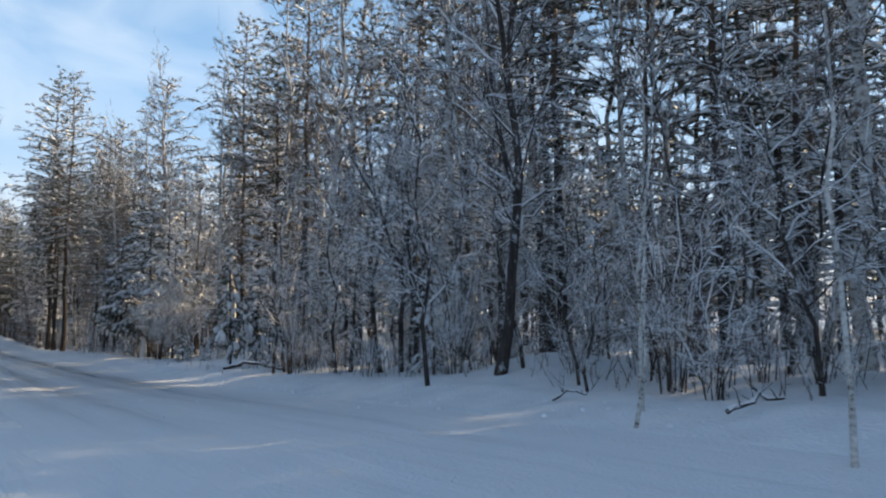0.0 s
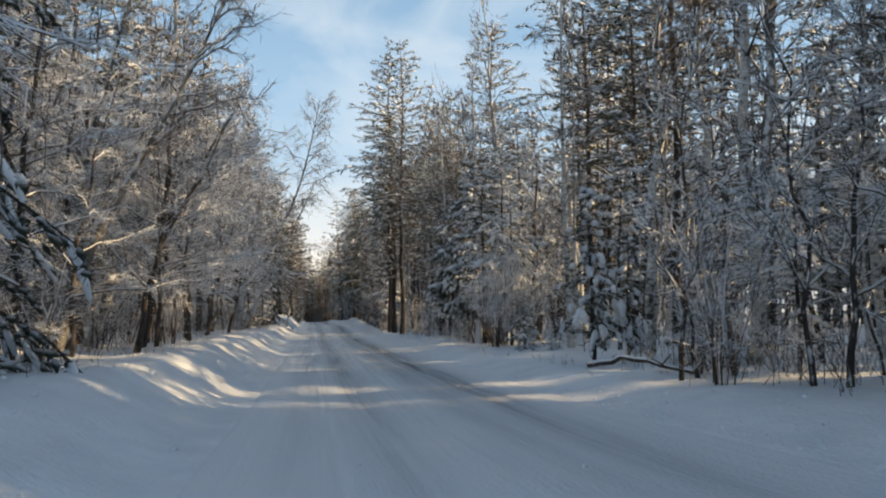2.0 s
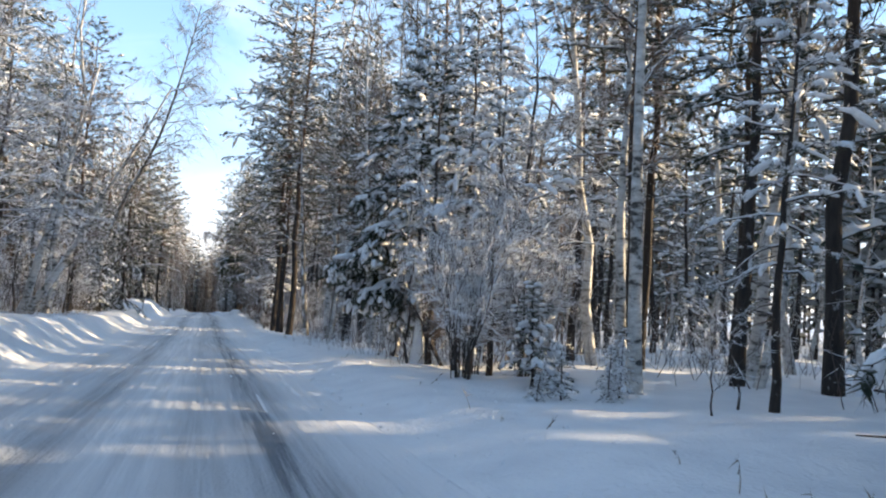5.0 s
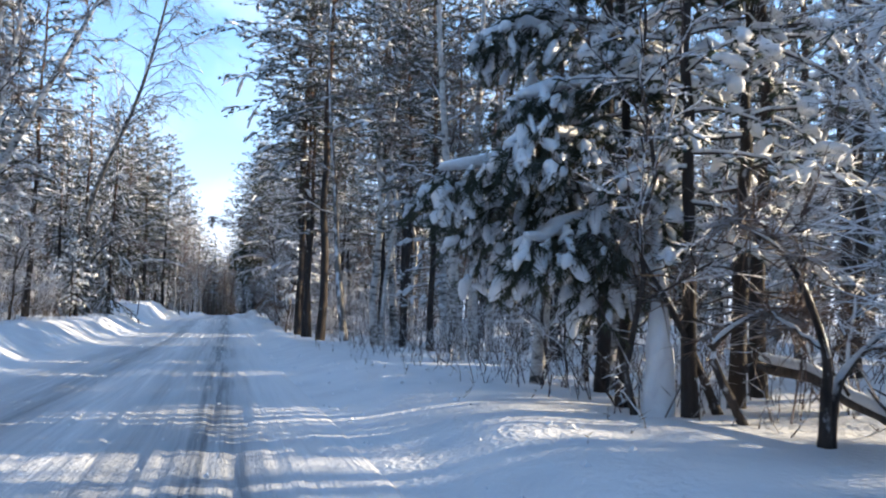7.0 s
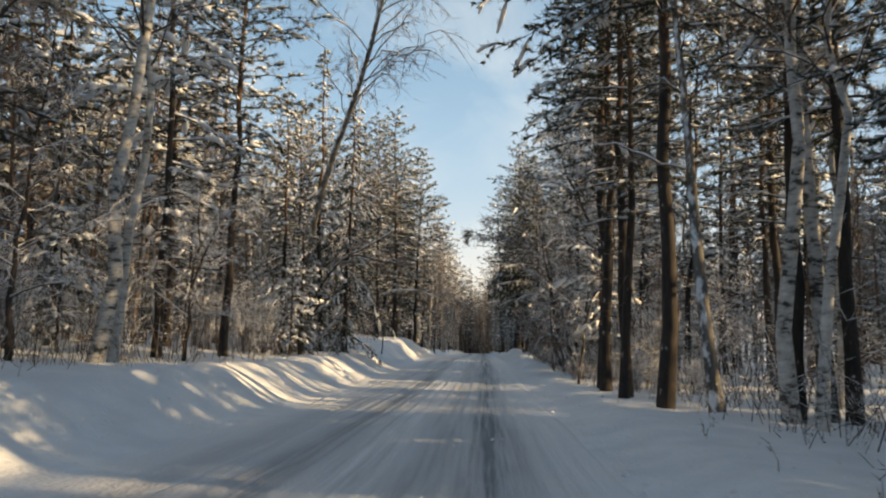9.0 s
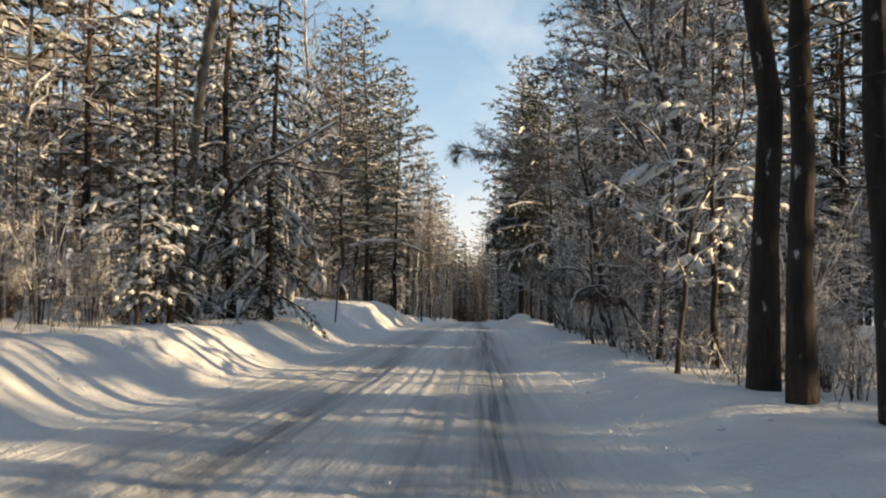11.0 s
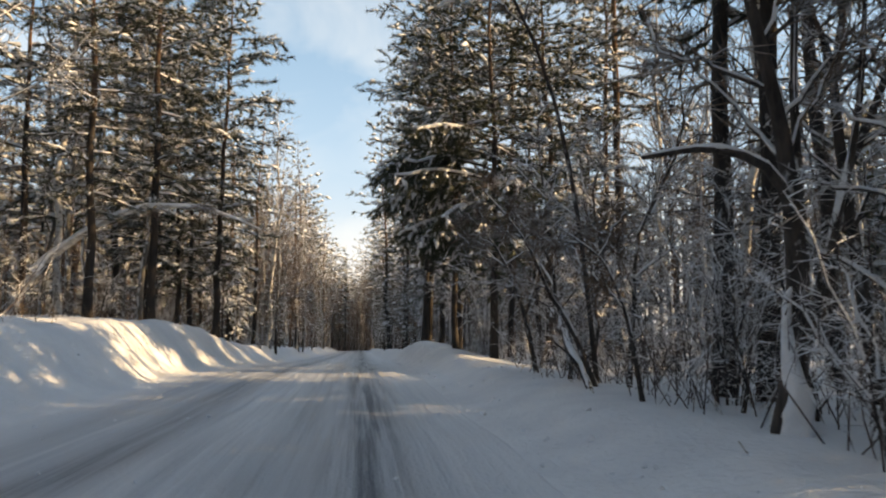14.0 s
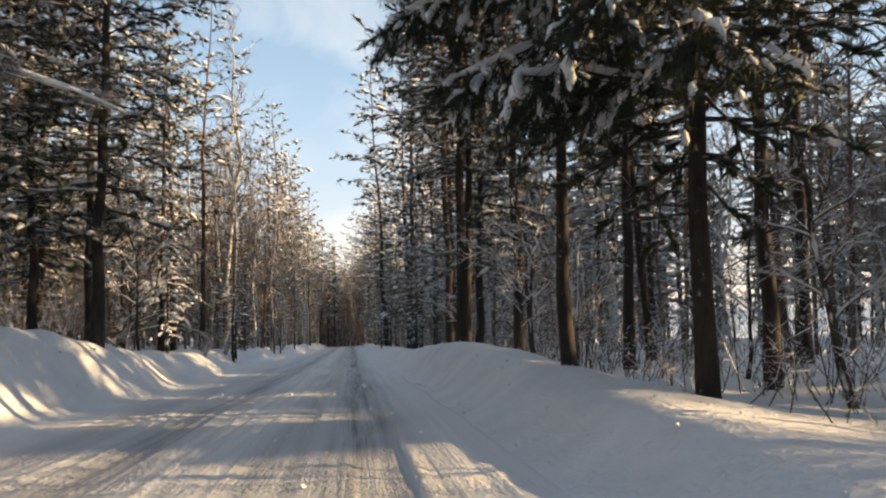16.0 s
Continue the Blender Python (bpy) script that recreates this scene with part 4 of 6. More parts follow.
# ---- the trees that can be told apart, from the start of the way to its end ----
BIG = "dark forked tree at the forest edge, snow on its branches"
for spec in (
        # the right of the wide snow where the way begins
        ("dark_tree", 9.9, 11.8, 1.15, 2, 40, (0, -3), BIG), ("sapling", 8.7, 12.6, 1.3, 1, 10), ("sapling", 10.4, 11.5, 1.15, 3, 80), ("dark_tree", 13.4, 9.2, 1.0, 1, 0, (0, -6)),
        ("birch", 7.35, 6.1, 0.42, 2, 20, (0, 0), "", 0.7), ("birch", 8.25, 6.7, 0.45, 0, 100, (0, 0), "", 0.7), ("birch", 6.62, 3.1, 0.42, 0, 200, (0, 0), "", 0.6), ("birch", 13.2, 25.9, 1.2, 1, 0), ("birch", 12.7, 30.4, 1.2, 0, 90), ("aspen", 13.9, 27.2, 1.25, 2, 10), ("birch", 14.5, 20.4, 1.2, 1, 200), ("aspen", 13.2, 17.5, 1.2, 1, 0), ("birch", 14.8, 31.6, 1.2, 0, 30), ("shrub", 10.2, 7.6, 1.1, 0, 0), ("shrub", 11.5, 4.2, 1.0, 2, 30),
        ("sapling", 10.3, 5.2, 1.2, 0, 60), ("sapling", 9.3, 2.2, 1.1, 2, 0), ("dark_tree", 12.5, 5.0, 1.0, 3, 70), ("dark_tree", 11.8, 14.0, 0.9, 0, 200), ("sapling", 12.2, 12.4, 1.2, 0, 30),
        ("sapling", 10.5, 20.2, 1.25, 1, 10), ("dark_tree", 10.7, 19.7, 0.9, 1, 120, (0, 2)), ("sapling", 12.2, 19.5, 1.1, 2, 10), ("dark_tree", 10.8, 17.0, 0.95, 0, 300), ("dark_tree", 11.1, 16.6, 1.0, 1, 20),
        ("sapling", 9.3, 22.3, 1.3, 1, 220), ("sapling", 9.9, 22.65, 1.2, 0, 130), ("dark_tree", 10.6, 22.6, 1.0, 3, 40),
        ("small_fir", 12.4, 26.2, 1.0, 0, 120), ("young_pine", 12.3, 23.0, 0.9, 1, 10), ("padded_fir", 9.9, 28.05, 1.0, 0, 0, (0, 0), "young pine draped in thick pads of snow"), ("padded_fir", 11.3, 28.9, 0.82, 1, 60), ("padded_fir", 12.9, 27.6, 0.9, 0, 200), ("padded_fir", 12.0, 26.3, 0.75, 1, 100), ("tall_pine", 15.0, 40.6, 0.9, 1, 30), ("tall_pine", 16.4, 42.2, 0.95, 0, 80), ("birch", 16.0, 44.0, 1.1, 1, 90), ("tall_pine", 17.2, 39.4, 0.9, 2, 0), ("birch", 15.4, 36.6, 1.0, 2, 10),
        # thicket and snow-laden pine in the next stretch
        ("white_shrub", 9.95, 38.7, 1.05, 1, 0), ("white_shrub", 10.7, 40.1, 1.1, 0, 60), ("white_shrub", 11.4, 38.9, 1.0, 1, 140), ("padded_fir", 10.65, 36.9, 0.42, 0, 20, (0, 0), "small pine bent under pads of snow", 1.6), ("padded_fir", 9.9, 35.1, 0.12, 1, 70, (0, 6), "tiny pine sapling poking out of the snow", 1.9),
        ("padded_fir", 10.5, 35.4, 0.17, 0, 200, (0, -5), "tiny pine sapling poking out of the snow", 1.8), ("small_fir", 11.05, 34.9, 0.42, 1, 30), ("small_fir", 11.5, 35.3, 0.36, 0, 90), ("sapling", 12.6, 33.8, 0.6, 0, 40), ("young_pine", 13.1, 33.6, 0.85, 2, 40), ("sapling", 11.7, 33.2, 0.55, 2, 140), ("laden_pine", 11.5, 43.6, 1.0, 0, 0), ("laden_pine", 11.3, 46.4, 1.0, 1, 60), ("laden_pine", 13.0, 45.0, 1.1, 1, 120), ("young_pine", 10.9, 39.6, 1.0, 0, 0), ("laden_pine", 10.62, 43.2, 0.9, 0, 130, (0, 0), "thin dark pine with fat pads of snow on its boughs"),
        ("sapling", 10.2, 43.5, 1.25, 0, 180), ("birch", 11.6, 46.9, 1.1, 1, 0), ("tall_pine", 15.3, 37.0, 1.0, 2, 0),
        ("birch", 10.8, 47.6, 1.05, 0, 30), ("sapling", 10.59, 47.1, 1.0, 0, 0), ("sapling", 10.87, 46.7, 0.9, 2, 0), ("young_pine", 12.0, 48.2, 1.1, 1, 0),
        # birches and tall pines
        ("laden_pine", 11.75, 57.9, 0.82, 0, 0), ("birch", 12.6, 58.8, 1.0, 1, 70), ("tall_pine", 11.45, 60.05, 0.8, 2, 100), ("tall_pine", 11.6, 64.2, 0.75, 1, 50), ("tall_pine", 12.4, 63.7, 0.95, 0, 200), ("tall_pine", 11.6, 57.0, 0.6, 1, 10), ("tall_pine", 11.9, 56.0, 0.65, 2, 10), ("birch", 11.2, 62.4, 0.9, 0, 30), ("tall_pine", 14.0, 53.6, 0.9, 1, 0), ("birch", 15.2, 55.5, 1.0, 2, 0), ("birch", 13.4, 56.8, 1.0, 0, 140),
        ("birch", 11.3, 63.8, 1.05, 1, 200),
        ("tall_pine", 9.4, 65.5, 1.05, 1, 170), ("tall_pine", 9.05, 68.2, 0.9, 2, 60), ("tall_pine", 9.35, 69.2, 0.95, 0, 250), ("tall_pine", 9.2, 72.0, 1.1, 1, 100),
        # left of the road, first stretch
        ("laden_spruce", -2.8, 20.4, 1.0, 1, 0, (0, 2), "spruce reaching its snow-laden boughs towards the road"), ("frost_tree", -1.9, 29.6, 1.0, 0, 30, (0, 5)), ("dark_tree", -1.6, 30.8, 0.9, 1, 60, (0, 6)), ("frost_tree", -2.2, 31.8, 0.9, 2, 150, (0, 6)),
        ("frost_tree", -2.4, 26.2, 0.9, 1, 0, (0, 9)), ("frost_tree", -1.7, 36.9, 1.0, 0, 200, (0, 4)), ("frost_tree", -2.6, 34.0, 1.05, 2, 100, (0, 8)), ("frost_tree", -2.4, 40.5, 1.1, 1, 10, (0, 7)), ("shrub", -2.2, 23.6, 0.9, 1, 0),
        ("frost_tree", -2.3, 45.5, 1.1, 2, 50, (0, 6)), ("frost_tree", -2.7, 23.8, 0.9, 2, 0, (0, 6)), ("shrub", -1.7, 33.5, 0.9, 0, 0), ("aspen", -3.6, 29.0, 1.0, 0, 0, (0, 8)), ("thick_pine", -5.6, 27.6, 0.9, 0, 0), ("thick_pine", -5.0, 35.6, 0.9, 1, 90), ("thick_pine", -4.6, 43.0, 0.95, 0, 200), ("thick_pine", -6.4, 31.5, 1.0, 1, 10), ("frost_tree", -2.0, 43.2, 1.1, 0, 80, (0, 7)), ("frost_tree", -1.6, 48.0, 1.1, 1, 160, (0, 7)), ("frost_tree", -2.9, 37.6, 1.1, 0, 250, (0, 9)), ("birch", -4.0, 33.0, 1.0, 1, 0, (0, 9)),
        # left, where birches lean over
        ("tall_pine", -5.3, 74.5, 0.95, 2, 0), ("tall_pine", -2.8, 73.0, 0.95, 0, 100), ("birch", -2.5, 64.6, 1.1, 1, 0), ("birch", -2.9, 66.2, 1.1, 0, 60), ("thick_pine", -4.2, 62.0, 1.0, 1, 0), ("laden_pine", -3.4, 69.5, 1.3, 1, 130),
        ("laden_pine", -4.0, 55.0, 1.35, 0, 30), ("thick_pine", -3.4, 50.5, 1.0, 1, 30), ("spruce", -2.2, 84.8, 0.9, 2, 30), ("spruce", -1.9, 79.5, 0.62, 1, 0), ("spruce", -3.3, 81.5, 0.8, 0, 60), ("young_pine", -1.8, 77.6, 0.8, 1, 0),
        ("laden_spruce", -1.1, 85.1, 0.9, 1, 90, (0, 0), "dark spruce on the bank with snow on its boughs"), ("dense_pine", -4.0, 87.5, 1.0, 1, 0), ("birch", -3.0, 94.6, 1.05, 1, 30, (0, 1), "pale birch catching the low sun"), ("birch", -5.2, 97.0, 1.1, 0, 0), ("birch", -6.0, 92.0, 1.0, 2, 0),
        ("thick_pine", -1.4, 107.0, 1.05, 1, 0), ("thick_pine", -0.2, 112.0, 1.05, 0, 70), ("sapling", -1.0, 118.6, 1.3, 1, 0), ("thick_pine", -2.9, 111.5, 1.0, 0, 40), ("thick_pine", -3.0, 119.8, 1.05, 1, 200), ("spruce", -2.0, 125.0, 0.9, 0, 0), ("aspen", -4.2, 101.0, 1.05, 0, 10), ("birch", -4.8, 99.0, 1.0, 2, 80), ("thick_pine", -2.3, 103.8, 0.95, 1, 100), ("birch", -4.6, 107.6, 1.1, 0, 190), ("thick_pine", -4.9, 114.0, 1.1, 1, 70), ("thick_pine", -1.9, 112.8, 0.8, 0, 250), ("thick_pine", -5.2, 121.0, 1.1, 0, 330), ("thick_pine", -2.4, 128.5, 0.9, 1, 20), ("aspen", -3.8, 92.0, 0.9, 0, 140), ("young_pine", -0.9, 121.5, 0.75, 1, 20, (0, 0), "young pine with snow lit by the sun"), ("shrub", 0.1, 123.0, 0.55, 3, 0),
        ("birch", -0.9, 136.0, 0.95, 0, 30), ("birch", -2.0, 131.0, 0.9, 2, 80),
        # right, dark thicket and pines towards the end
        ("dark_tree", 10.3, 80.5, 1.15, 2, 10), ("dark_tree", 9.2, 82.5, 1.0, 0, 40, (0, -9)), ("dark_tree", 10.2, 83.8, 1.4, 2, 90), ("aspen", 11.3, 81.2, 1.0, 1, 0), ("sapling", 8.75, 74.5, 1.2, 3, 0), ("young_pine", 9.6, 75.2, 0.95, 0, 0), ("dark_tree", 9.2, 77.6, 1.0, 3, 0),
        ("sapling", 9.0, 84.2, 1.3, 0, 200), ("tall_pine", 10.3, 90.4, 0.9, 0, 0), ("tall_pine", 10.7, 90.0, 1.0, 2, 0),
        ("sapling", 9.3, 94.0, 1.2, 0, 60), ("shrub", 9.0, 85.6, 0.8, 1, 0),
         ("thick_pine", 9.9, 112.6, 1.0, 1, 10), ("tall_pine", 8.65, 104.2, 0.6, 1, 10), ("tall_pine", 8.45, 112.9, 0.95, 0, 10), ("tall_pine", 8.65, 113.4, 0.9, 2, 60), ("tall_pine", 11.6, 104.1, 0.9, 2, 130), ("tall_pine", 9.2, 120.5, 0.9, 1, 50), ("tall_pine", 9.5, 121.5, 0.9, 0, 180),
        ("thick_pine", 9.5, 116.5, 1.0, 0, 0), ("tall_pine", 11.4, 109.0, 0.9, 2, 0), ("tall_pine", 15.0, 108.5, 1.0, 0, 0), ("tall_pine", 14.0, 104.0, 1.0, 1, 0), ("birch", 10.2, 118.5, 0.8, 2, 0, (0, -7)), ("sapling", 10.1, 111.5, 1.3, 1, 0)):
    plant(*spec)

# lanes in the wood through which the sun reaches the road: where they cross the road's middle, and their half width
LANES = ((22.7, 0.4), (25.7, 0.4), (32.4, 0.1), (43.0, 0.25), (49.5, 0.2), (53.0, 0.15), (56.9, 0.1), (66.5, 0.3), (70.7, 0.35),
         (73.9, 0.12), (75.4, 0.45), (77.3, 0.35), (81.8, 0.2), (85.4, 0.35), (98.0, 0.1), (99.8, 0.2), (101.3, 0.2), (105.0, 0.25), (109.6, 0.25), (113.5, 0.4), (121.2, 0.4))
# how far a tree's boughs reach into a lane where the sun's rays pass it
SPREAD = {"tall_pine": 0.3, "deep_pine": 1.25, "deep_white_pine": 1.2, "deep_birch": 0.5, "dense_pine": 1.4, "laden_pine": 1.1, "birch": 0.5, "aspen": 0.7, "frost_tree": 0.8, "dark_tree": 0.6, "young_pine": 0.7, "white_shrub": 0.5}


def in_lane(x, y, reach):
    return any(abs(y - (c - math.tan(math.radians(8.0)) * (x - 4.2))) < w + reach * (0.7 if c < 60 else 0.85 if c < 95 else 0.75) for c, w in LANES)


def crowded(x, y, gap):
    return any((x - a) ** 2 + (y - b) ** 2 < gap * gap for a, b, _ in SPOTS)


def fill(kinds, x0, x1, y0, y1, count, gap, sizes, lane=False, lean=0.0):
    """Scatters trees over a strip of the wood; lane: keeps them out of the sun's lanes."""
    names, chances = zip(*kinds)
    put = 0
    for _ in range(count * 4):
        if put == count:
            break
        x, y = x0 + (x1 - x0) * P2.rand(), y0 + (y1 - y0) * P2.rand()
        kind = names[int(np.searchsorted(np.cumsum(chances) / sum(chances), P2.rand()))]
        if (9 < x < 16 and 29 < y < 41) or (9 < x < 11.6 and 40 < y < 45) or crowded(x, y, gap) or (9.2 < x < 12.2 and 24.0 < y < 30.5) or (lane and in_lane(x, y, SPREAD.get(kind, 0.3))):
            continue
        plant(kind, x, y, sizes[0] + (sizes[1] - sizes[0]) * P2.rand(), lean=(4 * (P2.rand() - 0.5), 4 * (P2.rand() - 0.5) + lean))
        put += 1


# forest to the right: edge, middle, depth
fill((("sapling", 4), ("shrub", 3), ("dark_tree", 2), ("small_fir", 1)), 9.4, 12.5, 0, 28, 18, 0.9, (0.75, 1.15), True)
fill((("sapling", 4), ("shrub", 2), ("dark_tree", 1)), 12.0, 14.5, 55, 74, 8, 1.0, (0.6, 1.0), True)
fill((("sapling", 4), ("dark_tree", 3), ("shrub", 2)), 9.2, 12.5, 74, 130, 28, 0.9, (0.7, 1.1), True)
fill((("tall_pine", 1), ("aspen", 4), ("frost_tree", 4), ("birch", 3)), 12.5, 17, -4, 28, 20, 1.3, (0.85, 1.1), True)
fill((("laden_pine", 3), ("birch", 3), ("frost_tree", 3), ("tall_pine", 1)), 12.5, 17, 28, 54, 14, 1.3, (0.85, 1.1), True)
fill((("tall_pine", 4), ("birch", 2), ("sapling", 3), ("dark_tree", 1), ("dense_pine", 1)), 12.5, 17, 56, 96, 15, 1.5, (0.85, 1.1), True)
fill((("tall_pine", 2), ("birch", 4), ("sapling", 4), ("dark_tree", 1)), 12.5, 17, 96, 126, 11, 1.5, (0.8, 1.05), True)
# tall pines added for their high crowns, which shade the left side
fill((("tall_pine", 1),), 12.8, 18, 66, 94, 6, 1.6, (0.85, 1.1), True)
fill((("tall_pine", 1),), 13.5, 19, 10, 32, 7, 1.6, (0.95, 1.1), True)
fill((("deep_pine", 4), ("deep_birch", 2)), 17, 25, 62, 98, 20, 1.3, (0.85, 1.1), True)
fill((("deep_white_pine", 1), ("deep_birch", 3)), 17, 25, 98, 132, 12, 1.3, (0.85, 1.1), True)
fill((("deep_white_pine", 4), ("deep_birch", 3)), 17, 25, -16, 34, 26, 1.3, (0.85, 1.1), True)
fill((("deep_white_pine", 2), ("deep_birch", 3)), 17, 25, 34, 62, 8, 1.3, (0.85, 1.1), True)
# extra deep trees, added to block sun leaking onto road and left bank
fill((("deep_birch", 3), ("deep_white_pine", 2)), 26, 38, 44, 66, 12, 1.5, (0.85, 1.05))
fill((("deep_white_pine", 3), ("deep_birch", 2)), 15.5, 34, 42, 63, 8, 1.2, (0.85, 1.1))
fill((("deep_white_pine", 4), ("deep_birch", 2)), 15.5, 34, -6, 19, 18, 1.2, (0.85, 1.1))
fill((("deep_pine", 2), ("deep_white_pine", 3), ("deep_birch", 1)), 25, 37, -22, 38, 22, 1.5, (0.85, 1.1), True)
fill((("deep_pine", 3), ("deep_white_pine", 2), ("deep_birch", 1)), 25, 37, 68, 98, 14, 1.5, (0.85, 1.1), True)
fill((("deep_white_pine", 2), ("deep_birch", 3)), 25, 37, 98, 136, 12, 1.5, (0.85, 1.1), True)
fill((("shrub", 2), ("sapling", 4)), 9.5, 11.6, 75, 96, 18, 0.7, (0.5, 0.8), True)
fill((("shrub", 3), ("sapling", 1)), 9.6, 13, 0, 36, 16, 0.8, (0.6, 0.9), True)
# low thicket shrubs, added here to shade the verge and leave the road sunlit
fill((("shrub", 1), ("white_shrub", 1)), 10.0, 10.9, 72.5, 80.5, 11, 0.5, (0.26, 0.38))
fill((("shrub", 1),), 9.9, 12.4, 69.0, 74.0, 9, 0.6, (0.28, 0.42))
fill((("shrub", 1),), 10.2, 13.4, 92.5, 100.5, 16, 0.6, (0.3, 0.48))
# forest to the left
fill((("frost_tree", 5), ("shrub", 3), ("aspen", 1)), -6.5, -2.4, 14, 52, 30, 0.9, (0.8, 1.15), lean=3)
fill((("sapling", 3), ("shrub", 2), ("white_shrub", 2), ("frost_tree", 2), ("young_pine", 2)), -6.5, -2.4, 52, 92, 28, 1.0, (0.6, 0.95))
fill((("sapling", 4), ("shrub", 2), ("aspen", 1)), -6.5, -2.2, 92, 130, 16, 1.1, (0.7, 1.1))
fill((("dense_pine", 4), ("aspen", 2), ("birch", 1), ("spruce", 1)), -9, -4.6, 8, 128, 30, 1.7, (0.85, 1.1))
fill((("deep_pine", 5), ("deep_birch", 2)), -18, -9, 2, 135, 46, 1.8, (0.9, 1.15))
fill((("deep_pine", 4), ("deep_birch", 1)), -28, -18, 0, 142, 30, 2.4, (0.9, 1.15))
# both sides far down the road
fill((("deep_pine", 2), ("deep_birch", 5)), -5.0, 0.2, 124, 165, 40, 0.9, (0.68, 0.92))
fill((("deep_pine", 2), ("deep_birch", 5)), -5.0, 0.4, 165, 225, 50, 0.9, (0.95, 1.25))
plant("birch", -0.4, 130.0, 0.95, 1, 0)
fill((("deep_pine", 4), ("deep_birch", 1)), 8.4, 13, 124, 225, 40, 1.4, (0.85, 1.15))
fill((("deep_birch", 6), ("deep_pine", 1)), -5, 15, 224, 262, 60, 1.1, (1.0, 1.3))
# pines added deep in the right wood to keep sun off the road
fill((("deep_white_pine", 1),), 30, 40, 33, 46, 6, 1.4, (0.9, 1.1))
# low young growth in front of the far trees
for x0, x1, y0, y1, count in ((-1.2, 0.6, 125, 224, 24), (7.9, 9.4, 125, 224, 24), (-4, 14, 225, 234, 22)):
    for _ in range(count):
        plant("deep_pine", x0 + (x1 - x0) * P2.rand(), y0 + (y1 - y0) * P2.rand(), 0.2 + 0.2 * P2.rand(), 1, label="low bushy young pine beside the far road", wide=1.3)


# ---- birches that lean over the road on the left ----
def leaning(label, pts, radius, boughs, reach, down, bark, seed, snowy=0.9, name="leaning_birch", group="birches leaning over the road", forks=()):
    """A leaning trunk through the given places, with boughs on its upper half."""
    global R
    R = np.random.RandomState(seed)
    pts = np.array(pts, float)
    s = np.linspace(0, 1, 14)
    i = np.linspace(0, 1, len(pts))
    p = np.stack([np.interp(s, i, pts[:, k]) for k in range(3)], 1)
    p[1:-1] = (p[:-2] + 2 * p[1:-1] + p[2:]) / 4
    root = thing(name, label, "tree", group)
    root.location = pts[0]
    q = p - pts[0]
    wood, limb, fine, snow = Geo(), Geo(), Geo(), Geo()
    rr = taper(14, radius, radius * 0.15)
    wood.tube(q, rr, 8, 0.1)
    snow_on(snow, q[2:], rr[2:] * 0.75, snowy)
    for way in forks:
        f = np.array(way, float) - pts[0]
        f = np.stack([np.interp(np.linspace(0, 1, 9), np.linspace(0, 1, len(f)), f[:, k]) for k in range(3)], 1)
        f[1:-1] = (f[:-2] + 2 * f[1:-1] + f[2:]) / 4
        fr = np.linspace(radius * 0.46, radius * 0.16, 9)
        one = Geo()
        one.tube(f, fr, 7, 0.1)
        part("forked_stem", one, bark, root, smooth=True)
        snow_on(snow, f[1:], fr[1:] * 0.8, snowy)
    A, D, LEN = [], [], []
    for k in range(boughs):
        a, t = line_at(q, np.array([0.38 + 0.6 * (k + R.rand()) / boughs]))
        d = unit(t[0] * 0.7 + np.array([0.55, -0.2, 0.1]) * (1 if k % 3 else -0.8) + R.randn(3) * 0.3)
        L = reach * (0.5 + 0.7 * R.rand()) * (1.15 - 0.7 * k / boughs)
        b = bough(a[0], d, L, down * (0.4 + 1.2 * R.rand()), 9, 0.055)
        r = np.linspace(min(radius * 0.28, 0.022), 0.006, 9)
        limb.tube(b, r, 5, 0.15)
        if R.rand() < 0.8:
            snow_on(snow, b, r, 0.8)
        s2 = 0.2 + 0.8 * R.rand(14)
        pa, pd = line_at(b, np.minimum(s2, 0.999))
        A.append(pa), D.append(unit(pd + R.randn(14, 3) * 0.6 + Z * down)), LEN.append(L * (0.15 + 0.3 * R.rand(14)))
    A, D, LEN = np.concatenate(A), np.concatenate(D), np.concatenate(LEN)
    tip = A + D * LEN[:, None] - Z * (LEN * 0.2)[:, None]
    fine.bent(A, (A + tip) / 2 + R.randn(len(A), 3) * 0.06, tip, 0.011, 0.008)
    k = np.repeat(np.arange(len(A)), 5)
    w = R.rand(len(k), 1)
    a = A[k] * (1 - w) + tip[k] * w
    d = unit(D[k] + R.randn(len(k), 3) * 0.6 - Z * 0.3)
    fine.spikes(a, a + d * (0.2 + 0.4 * R.rand(len(k), 1)), 0.008)
    part("trunk", wood, bark, root, smooth=True)
    part("branchwork", limb, M_DARK_BARK, root, smooth=True)
    part("crown", fine, M_TWIG_BARE, root, "thin drooping twigs")
    part("snow_load", snow, M_LOAD, root, "snow along the trunk's upper side", smooth=True)
    return root


def on_land(x, y, dz=-0.1):
    return (x, y, float(land(x, y)) + dz)


leaning("bare birch leaning out over the road with drooping boughs", [on_land(-3.3, 83.5), (-2.1, 81.0, 1.6), (-0.85, 79.2, 4.9), (0.45, 77.4, 6.8), (1.5, 75.5, 9.0), (2.3, 74.0, 11.6), (2.9, 72.8, 14.0), (3.4, 71.8, 16.4)], 0.17, 40, 4.6, -0.25, M_GREY_BARK, 21)
leaning("snow-covered birch trunk slanting over the bank", [on_land(-1.9, 57.7), (-1.25, 57.5, -1.2), (-0.6, 57.3, -0.1), (0.5, 57.0, 2.25), (1.9, 56.7, 5.0), (3.0, 56.4, 7.4)], 0.185, 9, 2.2, -0.15, M_BIRCH, 22)
